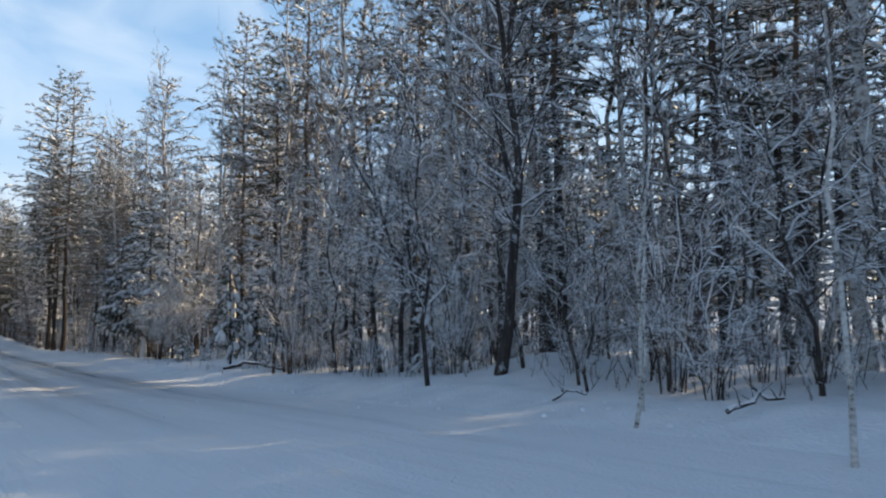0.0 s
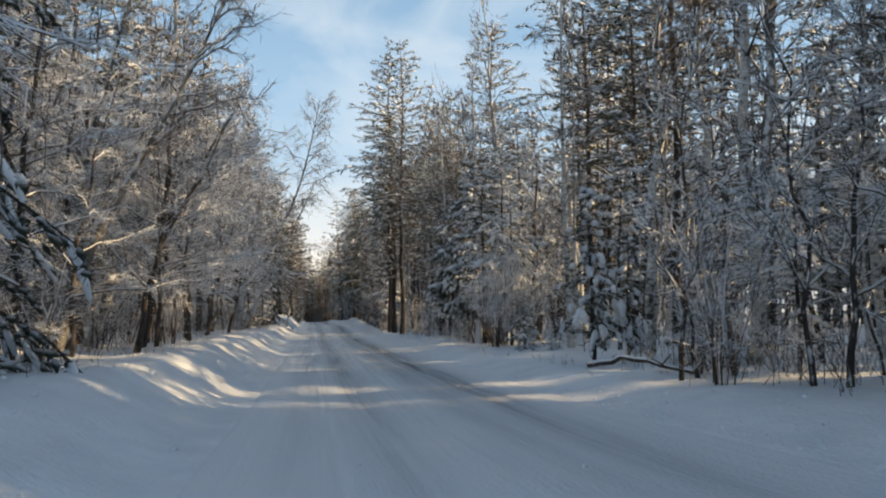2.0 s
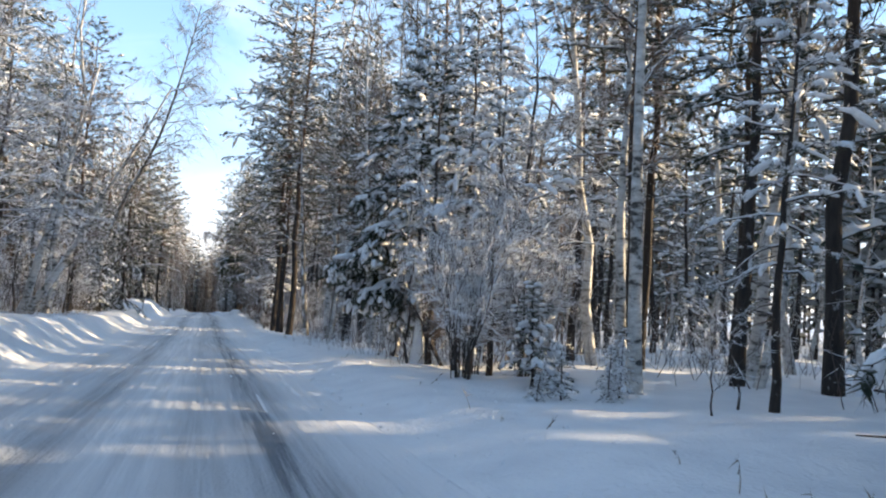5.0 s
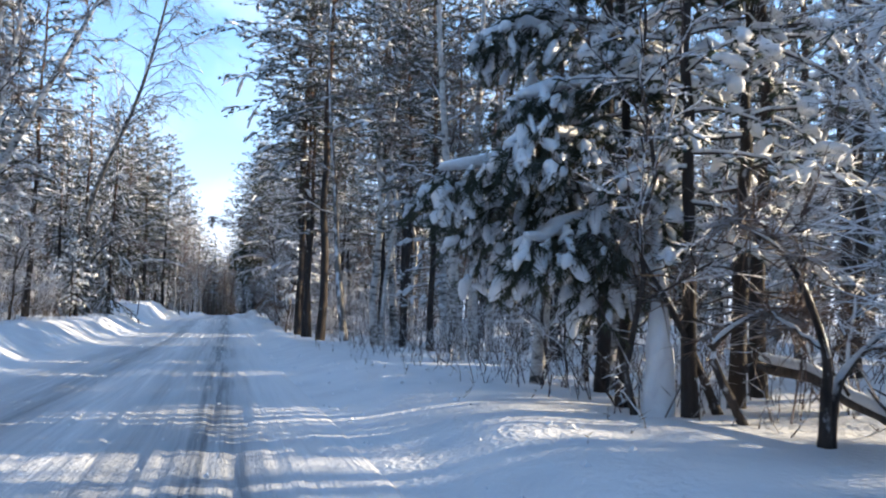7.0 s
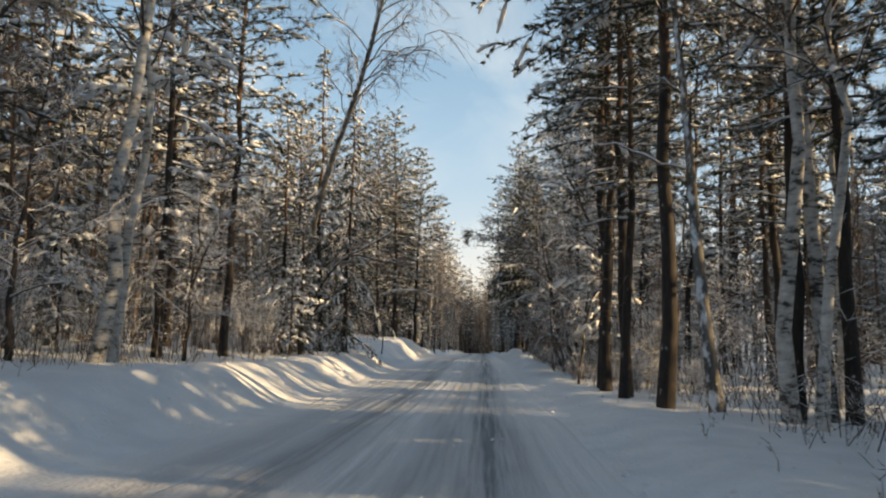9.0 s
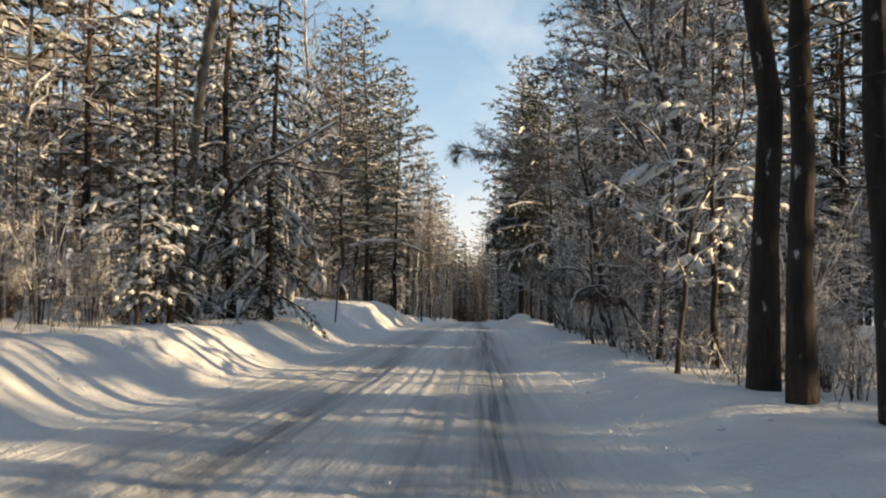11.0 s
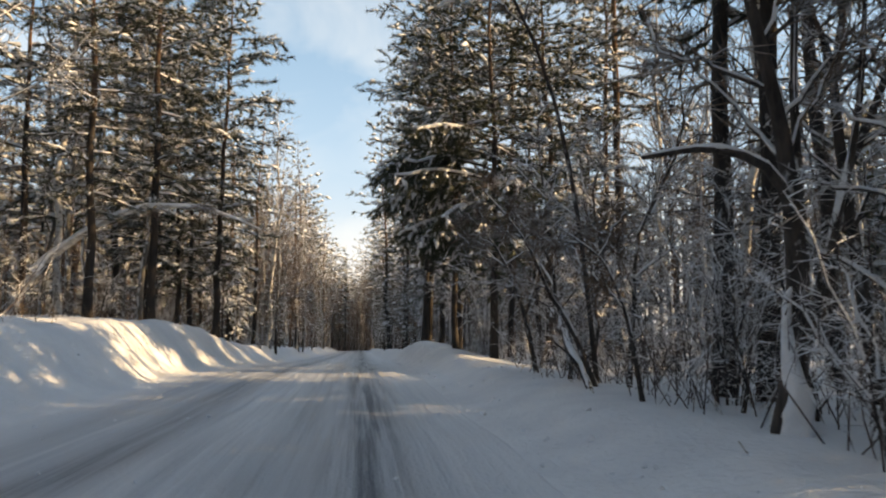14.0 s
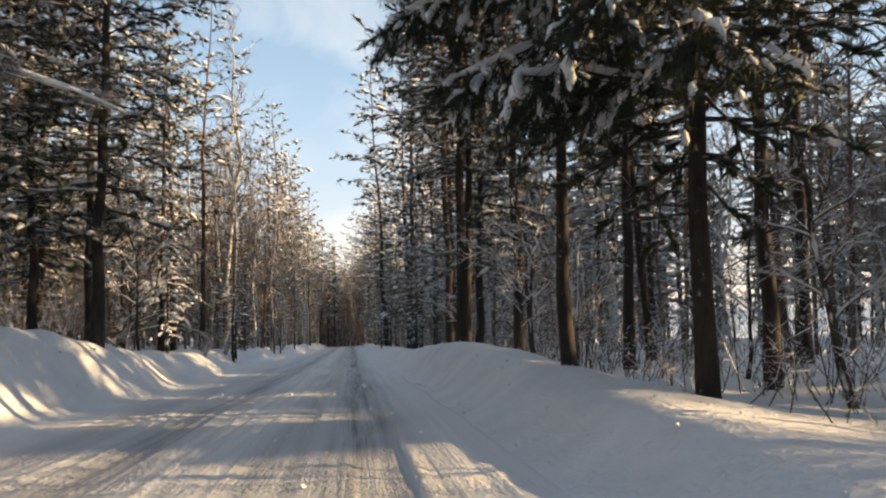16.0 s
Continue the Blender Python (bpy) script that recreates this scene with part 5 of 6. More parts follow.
leaning("slanting birch on the bank with snow on its trunk", [on_land(-2.4, 59.3), (-2.0, 59.2, -0.5), (-1.6, 59.1, 1.5), (-1.2, 59.0, 3.1), (-0.7, 58.9, 5.4), (-0.1, 58.7, 8.5)], 0.19, 10, 2.2, -0.1, M_BIRCH, 23)
leaning("thin birch bent into an arch under thick snow", [on_land(-4.7, 104.2), (-4.2, 104.6, -1.7), (-3.2, 105.0, -0.7), (-2.0, 105.0, 0.12), (-0.7, 105.0, 0.42), (0.9, 105.1, 0.35), (2.4, 105.2, -0.3)], 0.15, 5, 1.2, -0.2, M_BIRCH, 24, 1.9)
leaning("slanting snowy tree above the first bank", [on_land(-3.0, 27.0), (-2.4, 27.5, 1.6), (-1.3, 28.2, 4.0), (-0.2, 29.0, 6.6), (0.6, 29.6, 9.0)], 0.13, 14, 2.8, -0.05, M_GREY_BARK, 25)

MARKED = dict(name="birch_tree", group="thick birches with marked bark")
leaning("thick birch with snow blown onto its bark", [on_land(12.23, 36.0), (12.17, 36.0, 0.2), (12.09, 36.0, 2.6), (12.05, 36.0, 6.0), (12.1, 36.1, 9.5), (12.2, 36.2, 13.0)], 0.15, 16, 1.9, -0.1, M_BIRCH, 51, 0.4, **MARKED)
leaning("straight birch with dark marks and snow on its bark", [on_land(13.59, 38.6), (13.46, 38.6, 0.45), (13.38, 38.6, 2.1), (13.47, 38.6, 3.8), (13.5, 38.7, 8.0), (13.6, 38.8, 12.5)], 0.135, 16, 1.9, -0.1, M_BIRCH, 52, 0.4, **MARKED)
leaning("slanting birch bent over in the depth of the wood", [on_land(17.3, 50.0), (17.9, 50.0, 0.0), (18.71, 50.0, 2.22), (19.4, 50.0, 3.91), (20.44, 50.0, 5.51), (22.32, 50.0, 7.27), (23.6, 50.0, 7.6)], 0.17, 8, 2.0, -0.1, M_BIRCH, 53, 0.9, **MARKED)
leaning("pale birch with dark marks leaning towards the road", [on_land(11.49, 54.0), (11.3, 54.0, -0.72), (11.16, 54.0, 1.01), (11.01, 54.0, 2.4), (10.86, 54.0, 4.1), (10.6, 54.0, 8.0), (10.5, 54.0, 12.0)], 0.165, 16, 1.9, -0.1, M_BIRCH, 54, 0.5, **MARKED)
leaning("upright birch with dark rings on its pale bark", [on_land(12.08, 54.6), (12.03, 54.6, -1.44), (12.0, 54.6, 2.42), (12.11, 54.6, 4.45), (12.2, 54.6, 9.0), (12.1, 54.6, 13.0)], 0.15, 16, 1.9, -0.1, M_BIRCH, 55, 0.3, **MARKED)
leaning("slim grey birch curving towards the road", [on_land(10.31, 64.9), (10.04, 64.9, -1.4), (9.84, 64.9, 1.03), (9.74, 64.9, 2.82), (9.47, 64.9, 5.27), (9.3, 64.9, 8.5), (9.2, 64.9, 12.0)], 0.15, 14, 2.2, -0.1, M_GREY_BARK, 56, 0.4, **MARKED)
leaning("birch with snow caught on its marked bark", [on_land(12.12, 64.1), (11.9, 64.1, 0.05), (11.75, 64.1, 2.6), (11.67, 64.1, 4.9), (11.6, 64.1, 9.0), (11.5, 64.1, 13.0)], 0.175, 16, 1.9, -0.1, M_BIRCH, 57, 0.5, **MARKED)

BENT = dict(name="bent_tree", group="bent trees in the thicket")
leaning("thin dark tree bent in a bow under snow", [on_land(10.72, 41.5), (10.73, 41.50, -1.79), (10.77, 41.50, -1.51), (10.54, 41.50, -0.94), (10.28, 41.50, -0.57), (9.97, 41.50, -0.44)], 0.06, 4, 0.9, -0.2, M_DARK_BARK, 26, **BENT)
leaning("thin dark tree bent towards the forest under snow", [on_land(10.76, 41.5), (10.81, 41.50, -1.75), (11.02, 41.50, -1.51), (11.33, 41.50, -1.27), (11.84, 41.50, -1.11)], 0.055, 3, 0.8, -0.2, M_DARK_BARK, 27, **BENT)
leaning("dead dark stem slanting against the pine", [on_land(11.0, 43.2), (10.62, 43.20, -1.58), (10.30, 43.20, -1.04), (10.09, 43.20, -0.75), (9.82, 43.20, -0.28)], 0.055, 3, 0.5, -0.1, M_DARK_BARK, 28, **BENT)
leaning("snow-covered bent stem arching through the thicket", [on_land(10.85, 42.6), (10.36, 42.60, -1.52), (10.62, 42.60, -1.32), (11.02, 42.60, -1.12), (11.36, 42.60, -1.03)], 0.05, 3, 0.6, -0.2, M_DARK_BARK, 29, **BENT)
leaning("dark forked tree with snow frozen onto its trunk", [on_land(9.12, 87.1), (9.27, 87.1, -3.19), (9.29, 87.1, -2.34), (9.18, 87.1, -1.28), (9.0, 87.1, -0.59), (8.8, 87.2, 0.8), (8.7, 87.3, 2.6)], 0.12, 12, 2.0, -0.05, M_DARK_BARK, 61, 1.0, name="forked_tree", group="dark forked trees by the road",
        forks=([(9.22, 87.1, -3.55), (9.41, 87.1, -3.0), (9.71, 87.1, -2.0), (10.0, 87.2, -1.2), (10.2, 87.3, 0.2)], [(9.31, 87.1, -2.34), (9.1, 87.05, -1.75), (8.51, 87.0, -1.6), (7.92, 87.0, -1.72)], [(9.36, 87.3, -3.9), (9.5, 87.3, -2.6), (9.4, 87.3, -1.0), (9.6, 87.3, 1.0), (9.5, 87.3, 3.0)]))
leaning("thin dark sapling bowed towards the road", [on_land(8.96, 89.7), (8.78, 89.7, -3.01), (8.52, 89.7, -2.35), (7.94, 89.7, -1.95)], 0.034, 5, 0.8, -0.05, M_DARK_BARK, 62, **BENT)
leaning("forked stem slanting out of the thicket under snow", [on_land(9.07, 95.3), (8.8, 95.3, -2.86), (8.43, 95.3, -1.98), (8.18, 95.3, -1.57), (7.68, 95.3, -1.04)], 0.05, 7, 1.1, -0.05, M_DARK_BARK, 63, forks=([(8.85, 95.3, -3.0), (9.1, 95.2, -2.2), (9.2, 95.2, -1.2), (9.5, 95.2, -0.2)],), **BENT)
leaning("dark stem bowed low over the bank", [on_land(9.0, 91.5), (8.59, 91.5, -3.06), (8.32, 91.5, -2.74), (8.08, 91.5, -2.11), (7.77, 91.5, -1.66), (7.3, 91.4, -1.2)], 0.042, 6, 0.9, -0.05, M_DARK_BARK, 64, **BENT)
leaning("snow-covered stem curving up out of the thicket", [on_land(9.18, 82.0), (8.8, 82.0, -3.05), (8.61, 82.0, -2.31), (8.54, 82.0, -1.85), (8.5, 82.0, -0.6), (8.6, 82.0, 1.2)], 0.07, 8, 1.4, -0.05, M_DARK_BARK, 65, 0.8, **BENT)
leaning("bowed dark stem with long horizontal snowy branches", [on_land(9.75, 80.5), (9.58, 80.5, -3.38), (9.18, 80.5, -2.65), (8.77, 80.5, -2.23), (8.26, 80.5, -2.23), (7.9, 80.5, -2.4)], 0.06, 9, 1.3, -0.05, M_DARK_BARK, 66, 0.7, **BENT)
leaning("slender bare tree arching far out over the road", [on_land(9.3, 92.4), (9.0, 92.2, -1.5), (8.5, 91.9, 0.6), (7.6, 91.5, 2.2), (6.4, 91.2, 3.0), (5.4, 91.0, 3.2), (4.5, 91.0, 3.0)], 0.04, 18, 1.4, -0.1, M_DARK_BARK, 67, 0.7, **BENT)
leaning("snow-covered bough curving out from the dark spruces", [on_land(-2.6, 82.2), (-2.3, 82.0, -1.6), (-1.7, 82.0, -0.2), (-0.89, 82.0, 0.85), (-0.27, 82.0, 1.24), (0.88, 82.0, 0.87), (1.93, 82.0, 0.81)], 0.1, 9, 1.3, -0.1, M_DARK_BARK, 68, 1.3, forks=([(-0.5, 82.0, 1.1), (0.15, 82.0, 1.4), (0.87, 82.0, 1.83), (1.6, 82.0, 2.3)],), **BENT)


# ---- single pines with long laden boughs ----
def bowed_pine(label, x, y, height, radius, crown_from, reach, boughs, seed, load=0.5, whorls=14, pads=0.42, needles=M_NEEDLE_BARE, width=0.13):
    global R
    R = np.random.RandomState(seed)
    root = conifer("bowed_pine", label, height, radius, crown_from, reach, whorls, 3, 10, 3, 6, clump=0.12, group="pines with bowed boughs", needle=0.24, needle_r=0.018, load=load,
                   blob=(0.28, 0.14, 0.09), fingers=True, material=needles, bend=-0.25, el=6, stubs=4, sag=0.7)
    base = np.array(on_land(x, y, -0.03))
    root.location = base
    SPOTS.append((x, y, "bowed_pine"))
    for k, (h, tip) in enumerate(boughs):
        laden_bough(root, (0, 0, h), np.array(tip) - base, seed * 10 + k, width, pads)
    return root


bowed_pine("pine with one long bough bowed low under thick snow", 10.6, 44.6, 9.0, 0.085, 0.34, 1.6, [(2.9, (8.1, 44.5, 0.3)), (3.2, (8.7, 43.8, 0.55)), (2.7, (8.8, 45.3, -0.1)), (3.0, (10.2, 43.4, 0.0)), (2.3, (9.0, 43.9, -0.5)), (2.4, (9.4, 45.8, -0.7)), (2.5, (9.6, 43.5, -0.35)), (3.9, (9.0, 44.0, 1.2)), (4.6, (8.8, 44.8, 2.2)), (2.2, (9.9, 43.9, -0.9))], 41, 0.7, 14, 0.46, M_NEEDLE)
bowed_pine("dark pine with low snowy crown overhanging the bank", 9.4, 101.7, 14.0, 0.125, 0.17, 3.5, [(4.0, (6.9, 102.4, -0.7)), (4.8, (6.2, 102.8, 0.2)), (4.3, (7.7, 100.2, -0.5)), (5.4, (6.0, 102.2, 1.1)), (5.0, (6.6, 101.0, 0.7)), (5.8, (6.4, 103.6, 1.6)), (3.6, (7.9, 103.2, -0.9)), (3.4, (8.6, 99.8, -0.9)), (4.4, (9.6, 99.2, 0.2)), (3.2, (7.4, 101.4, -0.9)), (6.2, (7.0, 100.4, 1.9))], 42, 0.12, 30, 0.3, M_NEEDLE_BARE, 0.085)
bowed_pine("tall pine holding snowy boughs out over the road", 9.0, 70.4, 18.0, 0.15, 0.40, 4.1, [], 43, 0.35)


def snow_column(label, x, y, height, radius):
    """Snow blown thick against the foot of a trunk, thinning upwards."""
    rr = np.random.RandomState(int(x * 10))
    n, m = 22, 16
    s = np.linspace(0, 1, n)
    th = np.arange(m) * 2 * np.pi / m
    wave = np.convolve(rr.rand(n + 4), np.ones(5) / 5, "valid")
    r = (radius * (1 - s) ** 1.1 * (0.82 + 0.25 * wave) + 0.03) * np.where(s > 0.97, 0.2, 1.0)
    sway = np.cumsum(rr.randn(n, 2), 0) * 0.008
    lump = 1 + 0.16 * np.sin(th[None] * 2 + 7 * s[:, None] + 1) + 0.10 * np.sin(th[None] * 3 - 13 * s[:, None]) + 0.12 * (rr.rand(n, m) - 0.5)
    v = [(sway[i, 0] + r[i] * lump[i, j] * math.cos(th[j]), sway[i, 1] + r[i] * lump[i, j] * math.sin(th[j]), -0.1 + s[i] * height) for i in range(n) for j in range(m)]
    f = [(i * m + j, i * m + (j + 1) % m, (i + 1) * m + (j + 1) % m, (i + 1) * m + j) for i in range(n - 1) for j in range(m)] + [tuple(range((n - 1) * m, n * m))]
    me = bpy.data.meshes.new("snow_drift")
    me.from_pydata(v, [], f)
    me.polygons.foreach_set("use_smooth", [True] * len(f))
    me.materials.append(M_LOAD)
    ob = new("snow_drift", me)
    ob.location = on_land(x, y, 0.0)
    tagged(ob, label, "snow drift")


snow_column("tall cone of snow plastered against a birch trunk", 10.38, 43.42, 2.4, 0.15)
snow_column("column of snow frozen onto a dark forked trunk", 9.14, 87.0, 1.3, 0.1)
snow_column("cone of snow plastered against a thick birch", 13.55, 38.5, 1.3, 0.2)

# ---- fallen trunks ----
def fallen(label, a, b, radius, seed):
    global R
    R = np.random.RandomState(seed)
    a, b = np.array(a, float), np.array(b, float)
    root = thing("fallen_log", label, "log", "fallen trunks in the snow")
    root.location = a
    s = np.linspace(0, 1, 9)[:, None]
    p = (b - a) * s + Z * 0.12 * np.sin(s * 3.1) + R.randn(9, 3) * 0.03
    r = np.linspace(radius, radius * 0.6, 9)
    wood, snow, side = Geo(), Geo(), Geo()
    wood.tube(p, r, 8, 0.12)
    snow.tube(p + Z * (r * 0.8)[:, None], r * (0.62 + 0.4 * R.rand(9)), 8, 0.35)
    for k in range(7):
        q, t = line_at(p, np.array([0.1 + 0.8 * R.rand()]))
        side.tube(bough(q[0], unit(np.array([R.randn(), R.randn(), 0.9])), (0.4 + 0.8 * R.rand()) * min(1.0, radius / 0.1), -0.05, 4), np.array([0.02, 0.016, 0.011, 0.006]) * min(1.0, radius / 0.05), 5)
    part("trunk", wood, M_DARK_BARK, root, smooth=True)
    part("broken_branchwork", side, M_DARK_BARK, root, smooth=True)
    part("snow_load", snow, M_LOAD, root, "thick snow along the log", smooth=True)


fallen("fallen dark trunk propped in the thicket under thick snow", (9.7, 96.6, -2.95), on_land(8.75, 91.2, 0.0), 0.08, 1)
fallen("thin fallen trunk lying on the snow under the firs", on_land(9.2, 26.6, 0.12), on_land(9.9, 22.9, 0.1), 0.06, 2)
fallen("fallen trunk lying deep in the snow behind the shrubs", on_land(12.2, 44.0, 0.5), on_land(10.9, 40.6, 0.1), 0.09, 3)

fallen("fallen snowy branch half buried at the clearing's edge", on_land(8.10, 5.30, 0.03), on_land(9.02, 5.07, 0.08), 0.03, 5)
fallen("thin broken branch lying on the snow", on_land(8.44, 8.64, 0.02), on_land(8.70, 8.21, 0.05), 0.018, 6)


# ---- the road sign on the left bank, seen from behind ----
def road_sign(x, y):
    root = thing("road_sign", "triangular road sign seen from behind on a thin post", "road sign")
    root.matrix_basis = Matrix.Translation(on_land(x, y, 0.0)) @ pose(0, 0, 0, -3, 4, 8)
    bm = bmesh.new()
    bmesh.ops.create_cone(bm, cap_ends=True, segments=10, radius1=0.032, radius2=0.032, depth=2.3, matrix=Matrix.Translation((0, 0, 0.95)))
    link_part("post", bm, M_POST, root)
    bm = bmesh.new()
    bmesh.ops.create_cone(bm, cap_ends=True, segments=3, radius1=0.40, radius2=0.40, depth=0.012, matrix=Matrix.Translation((0, 0.045, 1.75)) @ pose(0, 0, 0, 90, 0, 0) @ pose(0, 0, 0, 0, 0, 90))
    bmesh.ops.bevel(bm, geom=bm.edges[:], offset=0.004, segments=1, affect="EDGES")
    link_part("panel", bm, M_SIGN, root, "dull grey metal triangle")
    for z in (1.62, 1.86):
        bm = bmesh.new()
        bmesh.ops.create_cube(bm, size=1, matrix=Matrix.Translation((0, 0.012, z)) @ Matrix.Diagonal((0.11, 0.05, 0.03, 1)))
        link_part("clamp", bm, M_POST, root)
    bm = bmesh.new()
    bmesh.ops.create_icosphere(bm, subdivisions=2, radius=1, matrix=Matrix.Translation((0, 0.04, 2.14)) @ Matrix.Diagonal((0.05, 0.04, 0.03, 1)))
    link_part("snow_cap", bm, M_LOAD, root, "small cap of snow")


def link_part(name, bm, material, parent, label=""):
    me = bpy.data.meshes.new(name)
    bm.to_mesh(me)
    bm.free()
    me.materials.append(material)
    ob = new(name, me)
    ob.parent = parent
    return tagged(ob, label)


road_sign(0.0, 90.2)

# ---- undergrowth, dry stems and far woods: too many to count ----
R = np.random.RandomState(31)


def stuff(name, geo, material, label, category):
    return tagged(new(name, geo.mesh(name, material)), label, category, kind="stuff")


def thicket(x0, x1, y0, y1, count, h0, h1, lane=0.0):
    x, y = x0 + (x1 - x0) * R.rand(count), y0 + (y1 - y0) * R.rand(count)
    if lane:
        keep = np.ones(count, bool)
        for c, w in LANES:
            keep &= np.abs(y - (c - 0.14 * (x - 4.2))) > w * 0.8
        x, y = x[keep], y[keep]
    open_snow = (x > 9) & (x < 14) & (y > 28) & (y < 42)
    x, y = x[~open_snow], y[~open_snow]
    h = h0 + (h1 - h0) * R.rand(len(x)) ** 1.5
    a = np.stack([x, y, land(x, y) - 0.1], 1)
    lean = R.randn(len(x), 2) * 0.38
    b = a + np.stack([lean[:, 0] * h, lean[:, 1] * h, h], 1)
    return a, (a + b) / 2 + R.randn(len(x), 3) * np.array([0.09, 0.09, 0.05]) * h[:, None], b, h


brush = Geo()
for x0, x1, y0, y1, count, h0, h1, lane in ((10.3, 22, -4, 130, 2300, 0.8, 3.0, 0.35), (9.7, 13.0, -2, 130, 1900, 0.4, 1.25, 0.0), (8.9, 10.6, 72, 98.5, 420, 0.5, 1.6, 0.0), (-12, -2.3, 10, 130, 2300, 0.8, 2.8, 0.0), (-8, -0.6, 130, 224, 700, 1.0, 3.6, 0.0), (8.6, 16, 130, 224, 700, 1.0, 3.6, 0.0), (-8, 17, 226, 240, 1100, 1.5, 6.5, 0.0)):
    a, m, b, h = thicket(x0, x1, y0, y1, count, h0, h1, lane)
    brush.bent(a, m, b, 0.007 + 0.0025 * h, 0.007)
    k = np.repeat(np.arange(len(a)), 9)
    w = 0.25 + 0.75 * R.rand(len(k), 1)
    p = a[k] * (1 - w) + b[k] * w
    d = unit(R.randn(len(k), 3) + Z * 0.5)
    brush.spikes(p, p + d * (h[k, None] * (0.1 + 0.25 * R.rand(len(k), 1))), 0.008)
stuff("undergrowth", brush, M_TWIG, "thin leafless undergrowth dusted with snow", "undergrowth")

dry = Geo()
for x0, x1, y0, y1, count, h0, h1 in ((-3.4, -0.7, 52, 82, 260, 0.3, 1.3), (8.4, 9.8, 20, 96, 120, 0.15, 0.5), (-3.2, -0.8, 14, 50, 160, 0.2, 0.8), (-2.8, -0.5, 84, 128, 120, 0.2, 0.7)):
    a, m, b, h = thicket(x0, x1, y0, y1, count, h0, h1)
    dry.bent(a, m, b, 0.006, 0.0045)
    k = np.repeat(np.arange(len(a)), 3)
    w = 0.4 + 0.6 * R.rand(len(k), 1)
    p = a[k] * (1 - w) + b[k] * w
    dry.spikes(p, p + unit(R.randn(len(k), 3) + Z * 0.8) * (h[k, None] * 0.3), 0.006)
stuff("dry_stems", dry, M_GRASS, "dry brown weed stems sticking out of the snow", "dry grass")

# crumbs of snow that fell from the boughs or rolled off the plough's edge
RC = np.random.RandomState(77)
clods = Geo()
cx = np.concatenate([7.1 + 2.4 * RC.rand(900) ** 1.6, -1.6 + 2.7 * RC.rand(500), 1.5 + 5.5 * RC.rand(160)])
cy = np.concatenate([4 + 116 * RC.rand(900), 16 + 104 * RC.rand(500), 10 + 108 * RC.rand(160)])
cy += 1.2 * np.sin(cx * 9.0 + cy * 0.7)
big = np.concatenate([0.014 + 0.036 * RC.rand(1400) ** 3, 0.012 + 0.02 * RC.rand(160)])
R = np.random.RandomState(78)
clods.blobs(np.stack([cx, cy, land(cx, cy) + big * 0.2], 1), np.stack([RC.randn(1560), RC.randn(1560), 0.2 * RC.randn(1560)], 1), np.stack([big * 1.2, big, big * 0.75], 1), 0.1)
stuff("snow_clods", clods, M_LOAD, "crumbs and clods of snow scattered on the banks", "snow")
R = np.random.RandomState(32)

far = Geo()
trunks = Geo()
# the thick band at x 36 to 64 is added to block the sun
spots = [(-26 - 34 * R.rand(), -30 + 280 * R.rand()) for _ in range(330)] + [(36 + 28 * R.rand(), -50 + 200 * R.rand()) for _ in range(900)] + [(-30 + 17 * R.rand(), 30 + 200 * R.rand()) for _ in range(230)] + [(15 + 18 * R.rand(), 142 + 84 * R.rand()) for _ in range(110)] + [(95 + 60 * R.rand(), -60 + 330 * R.rand()) for _ in range(260)] + \
    [(-26 + 90 * R.rand(), 222 + 60 * R.rand()) for _ in range(300)] + [(-60 + 110 * R.rand(), -60 + 40 * R.rand()) for _ in range(150)] + [(16 + 18 * R.rand(), 130 + 90 * R.rand()) for _ in range(60)]
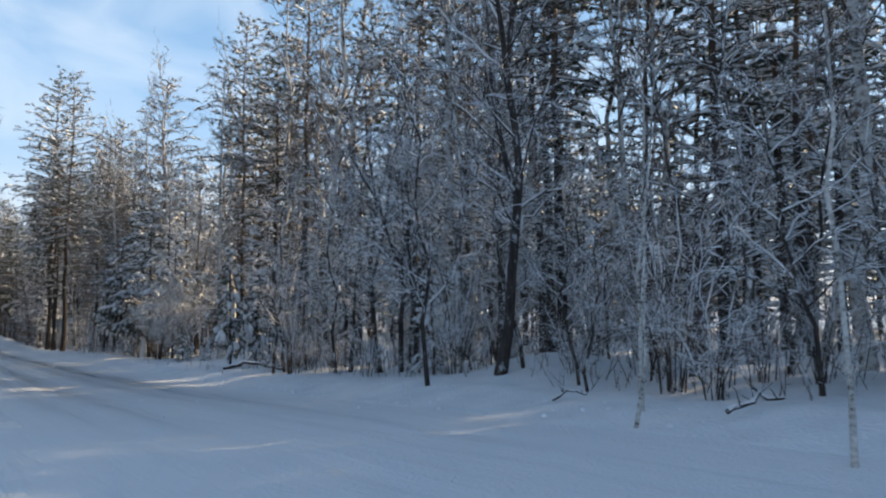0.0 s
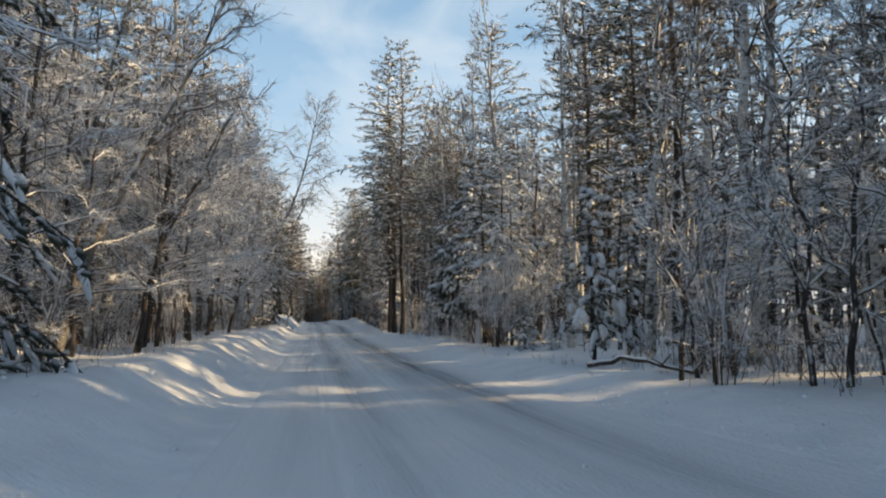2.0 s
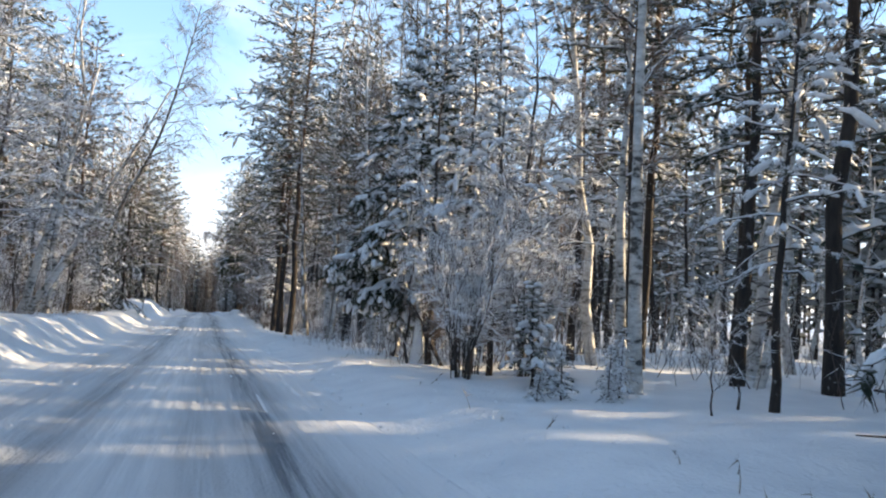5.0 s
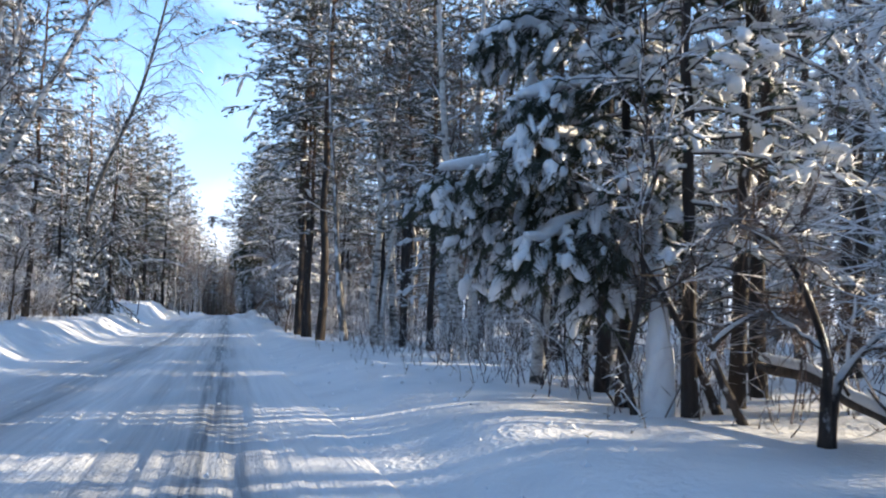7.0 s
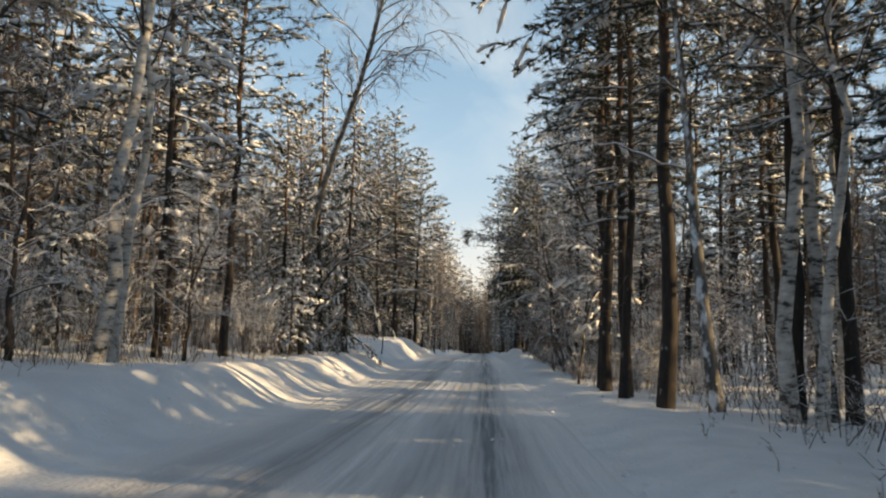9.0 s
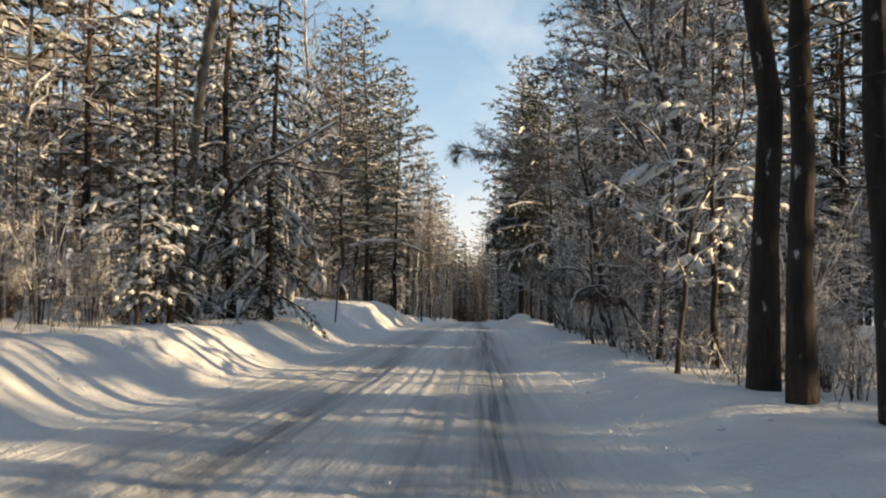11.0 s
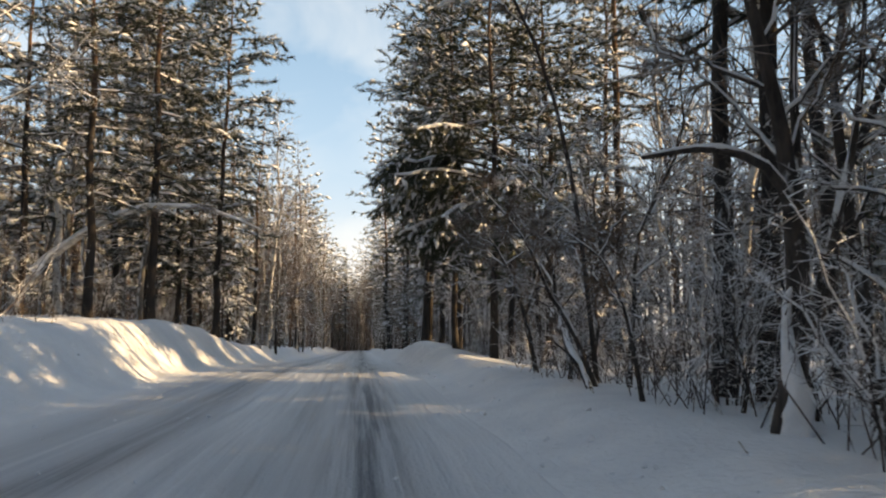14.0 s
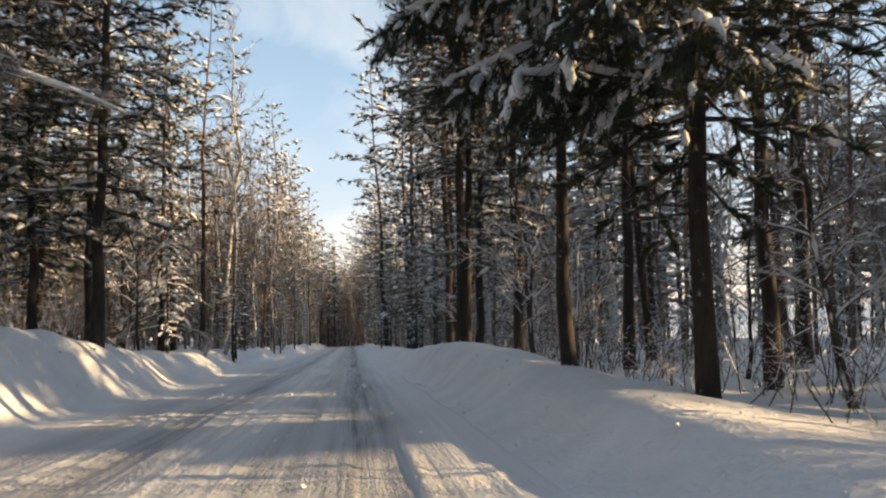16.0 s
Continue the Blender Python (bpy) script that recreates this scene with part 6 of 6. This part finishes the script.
for x, y in spots:
    if 12 < x < 60 and in_lane(x, y, 1.0):
        continue
    h = 13 + 6 * R.rand()
    if y > 220:
        h *= 1.15
    elif x > 30 and 30 < y < 44:
        h *= 0.62
    z = float(land(x, y)) - 0.3
    n = 34
    s = 0.05 + 0.95 * (np.arange(n) + R.rand(n)) / n
    az = np.arange(n) * 2.4 + R.rand(n)
    L = (0.35 + 2.3 * np.sin(np.pi * np.clip(1.05 - s, 0, 1) ** 0.8)) * (0.7 + 0.5 * R.rand(n))
    a = np.stack([np.full(n, x), np.full(n, y), z + s * h], 1)
    far.spikes(a, a + np.stack([np.cos(az) * L, np.sin(az) * L, L * (0.25 - 0.5 * R.rand(n))], 1), 0.2 + 0.16 * R.rand(n))
    trunks.spikes([(x, y, z)], [(x, y, z + h)], 0.2)
stuff("far_woods", far, M_NEEDLE, "distant snow-dusted conifers", "forest")
stuff("far_trunks", trunks, M_PINE_BARK, "trunks of the distant conifers", "forest")

# hazy bare birchwood between and behind the pines
bare = Geo()
for x0, x1, y0, y1, count, h0, h1 in ((-24, -7.5, 14, 215, 240, 10, 17), (14, 34, 62, 215, 190, 9, 16), (-7, 0.0, 128, 222, 120, 7, 12), (9, 15, 130, 222, 46, 6, 11), (-9, 18, 224, 285, 230, 11, 19)):
    for _ in range(count):
        x, y, h = x0 + (x1 - x0) * R.rand(), y0 + (y1 - y0) * R.rand(), h0 + (h1 - h0) * R.rand()
        if x > 12 and in_lane(x, y, 0.5):
            continue
        z = float(land(x, y)) - 0.2
        top = np.array([x + R.randn() * 0.6, y + R.randn() * 0.6, z + h])
        bare.spikes([(x, y, z)], [top], 0.09)
        n = 46
        s = (0.05 if y > 125 else 0.2) + 0.78 * R.rand(n, 1)
        a = np.array([[x, y, z]]) * (1 - s) + top * s
        az = R.rand(n) * 6.28
        L = h * (0.24 - 0.16 * s[:, 0]) * (0.6 + 0.7 * R.rand(n))
        b = a + np.stack([np.cos(az) * L * 0.8, np.sin(az) * L * 0.8, L * (0.5 + 0.4 * R.rand(n))], 1)
        bare.spikes(a, b, 0.024)
        k = np.repeat(np.arange(n), 2)
        w = 0.3 + 0.7 * R.rand(len(k), 1)
        c = a[k] * (1 - w) + b[k] * w
        bare.spikes(c, c + unit(R.randn(len(k), 3) + Z * 0.4) * (L[k, None] * 0.45), 0.018)
stuff("far_birchwood", bare, M_TWIG_BARE, "bare brownish birchwood hazy between the pines", "forest")
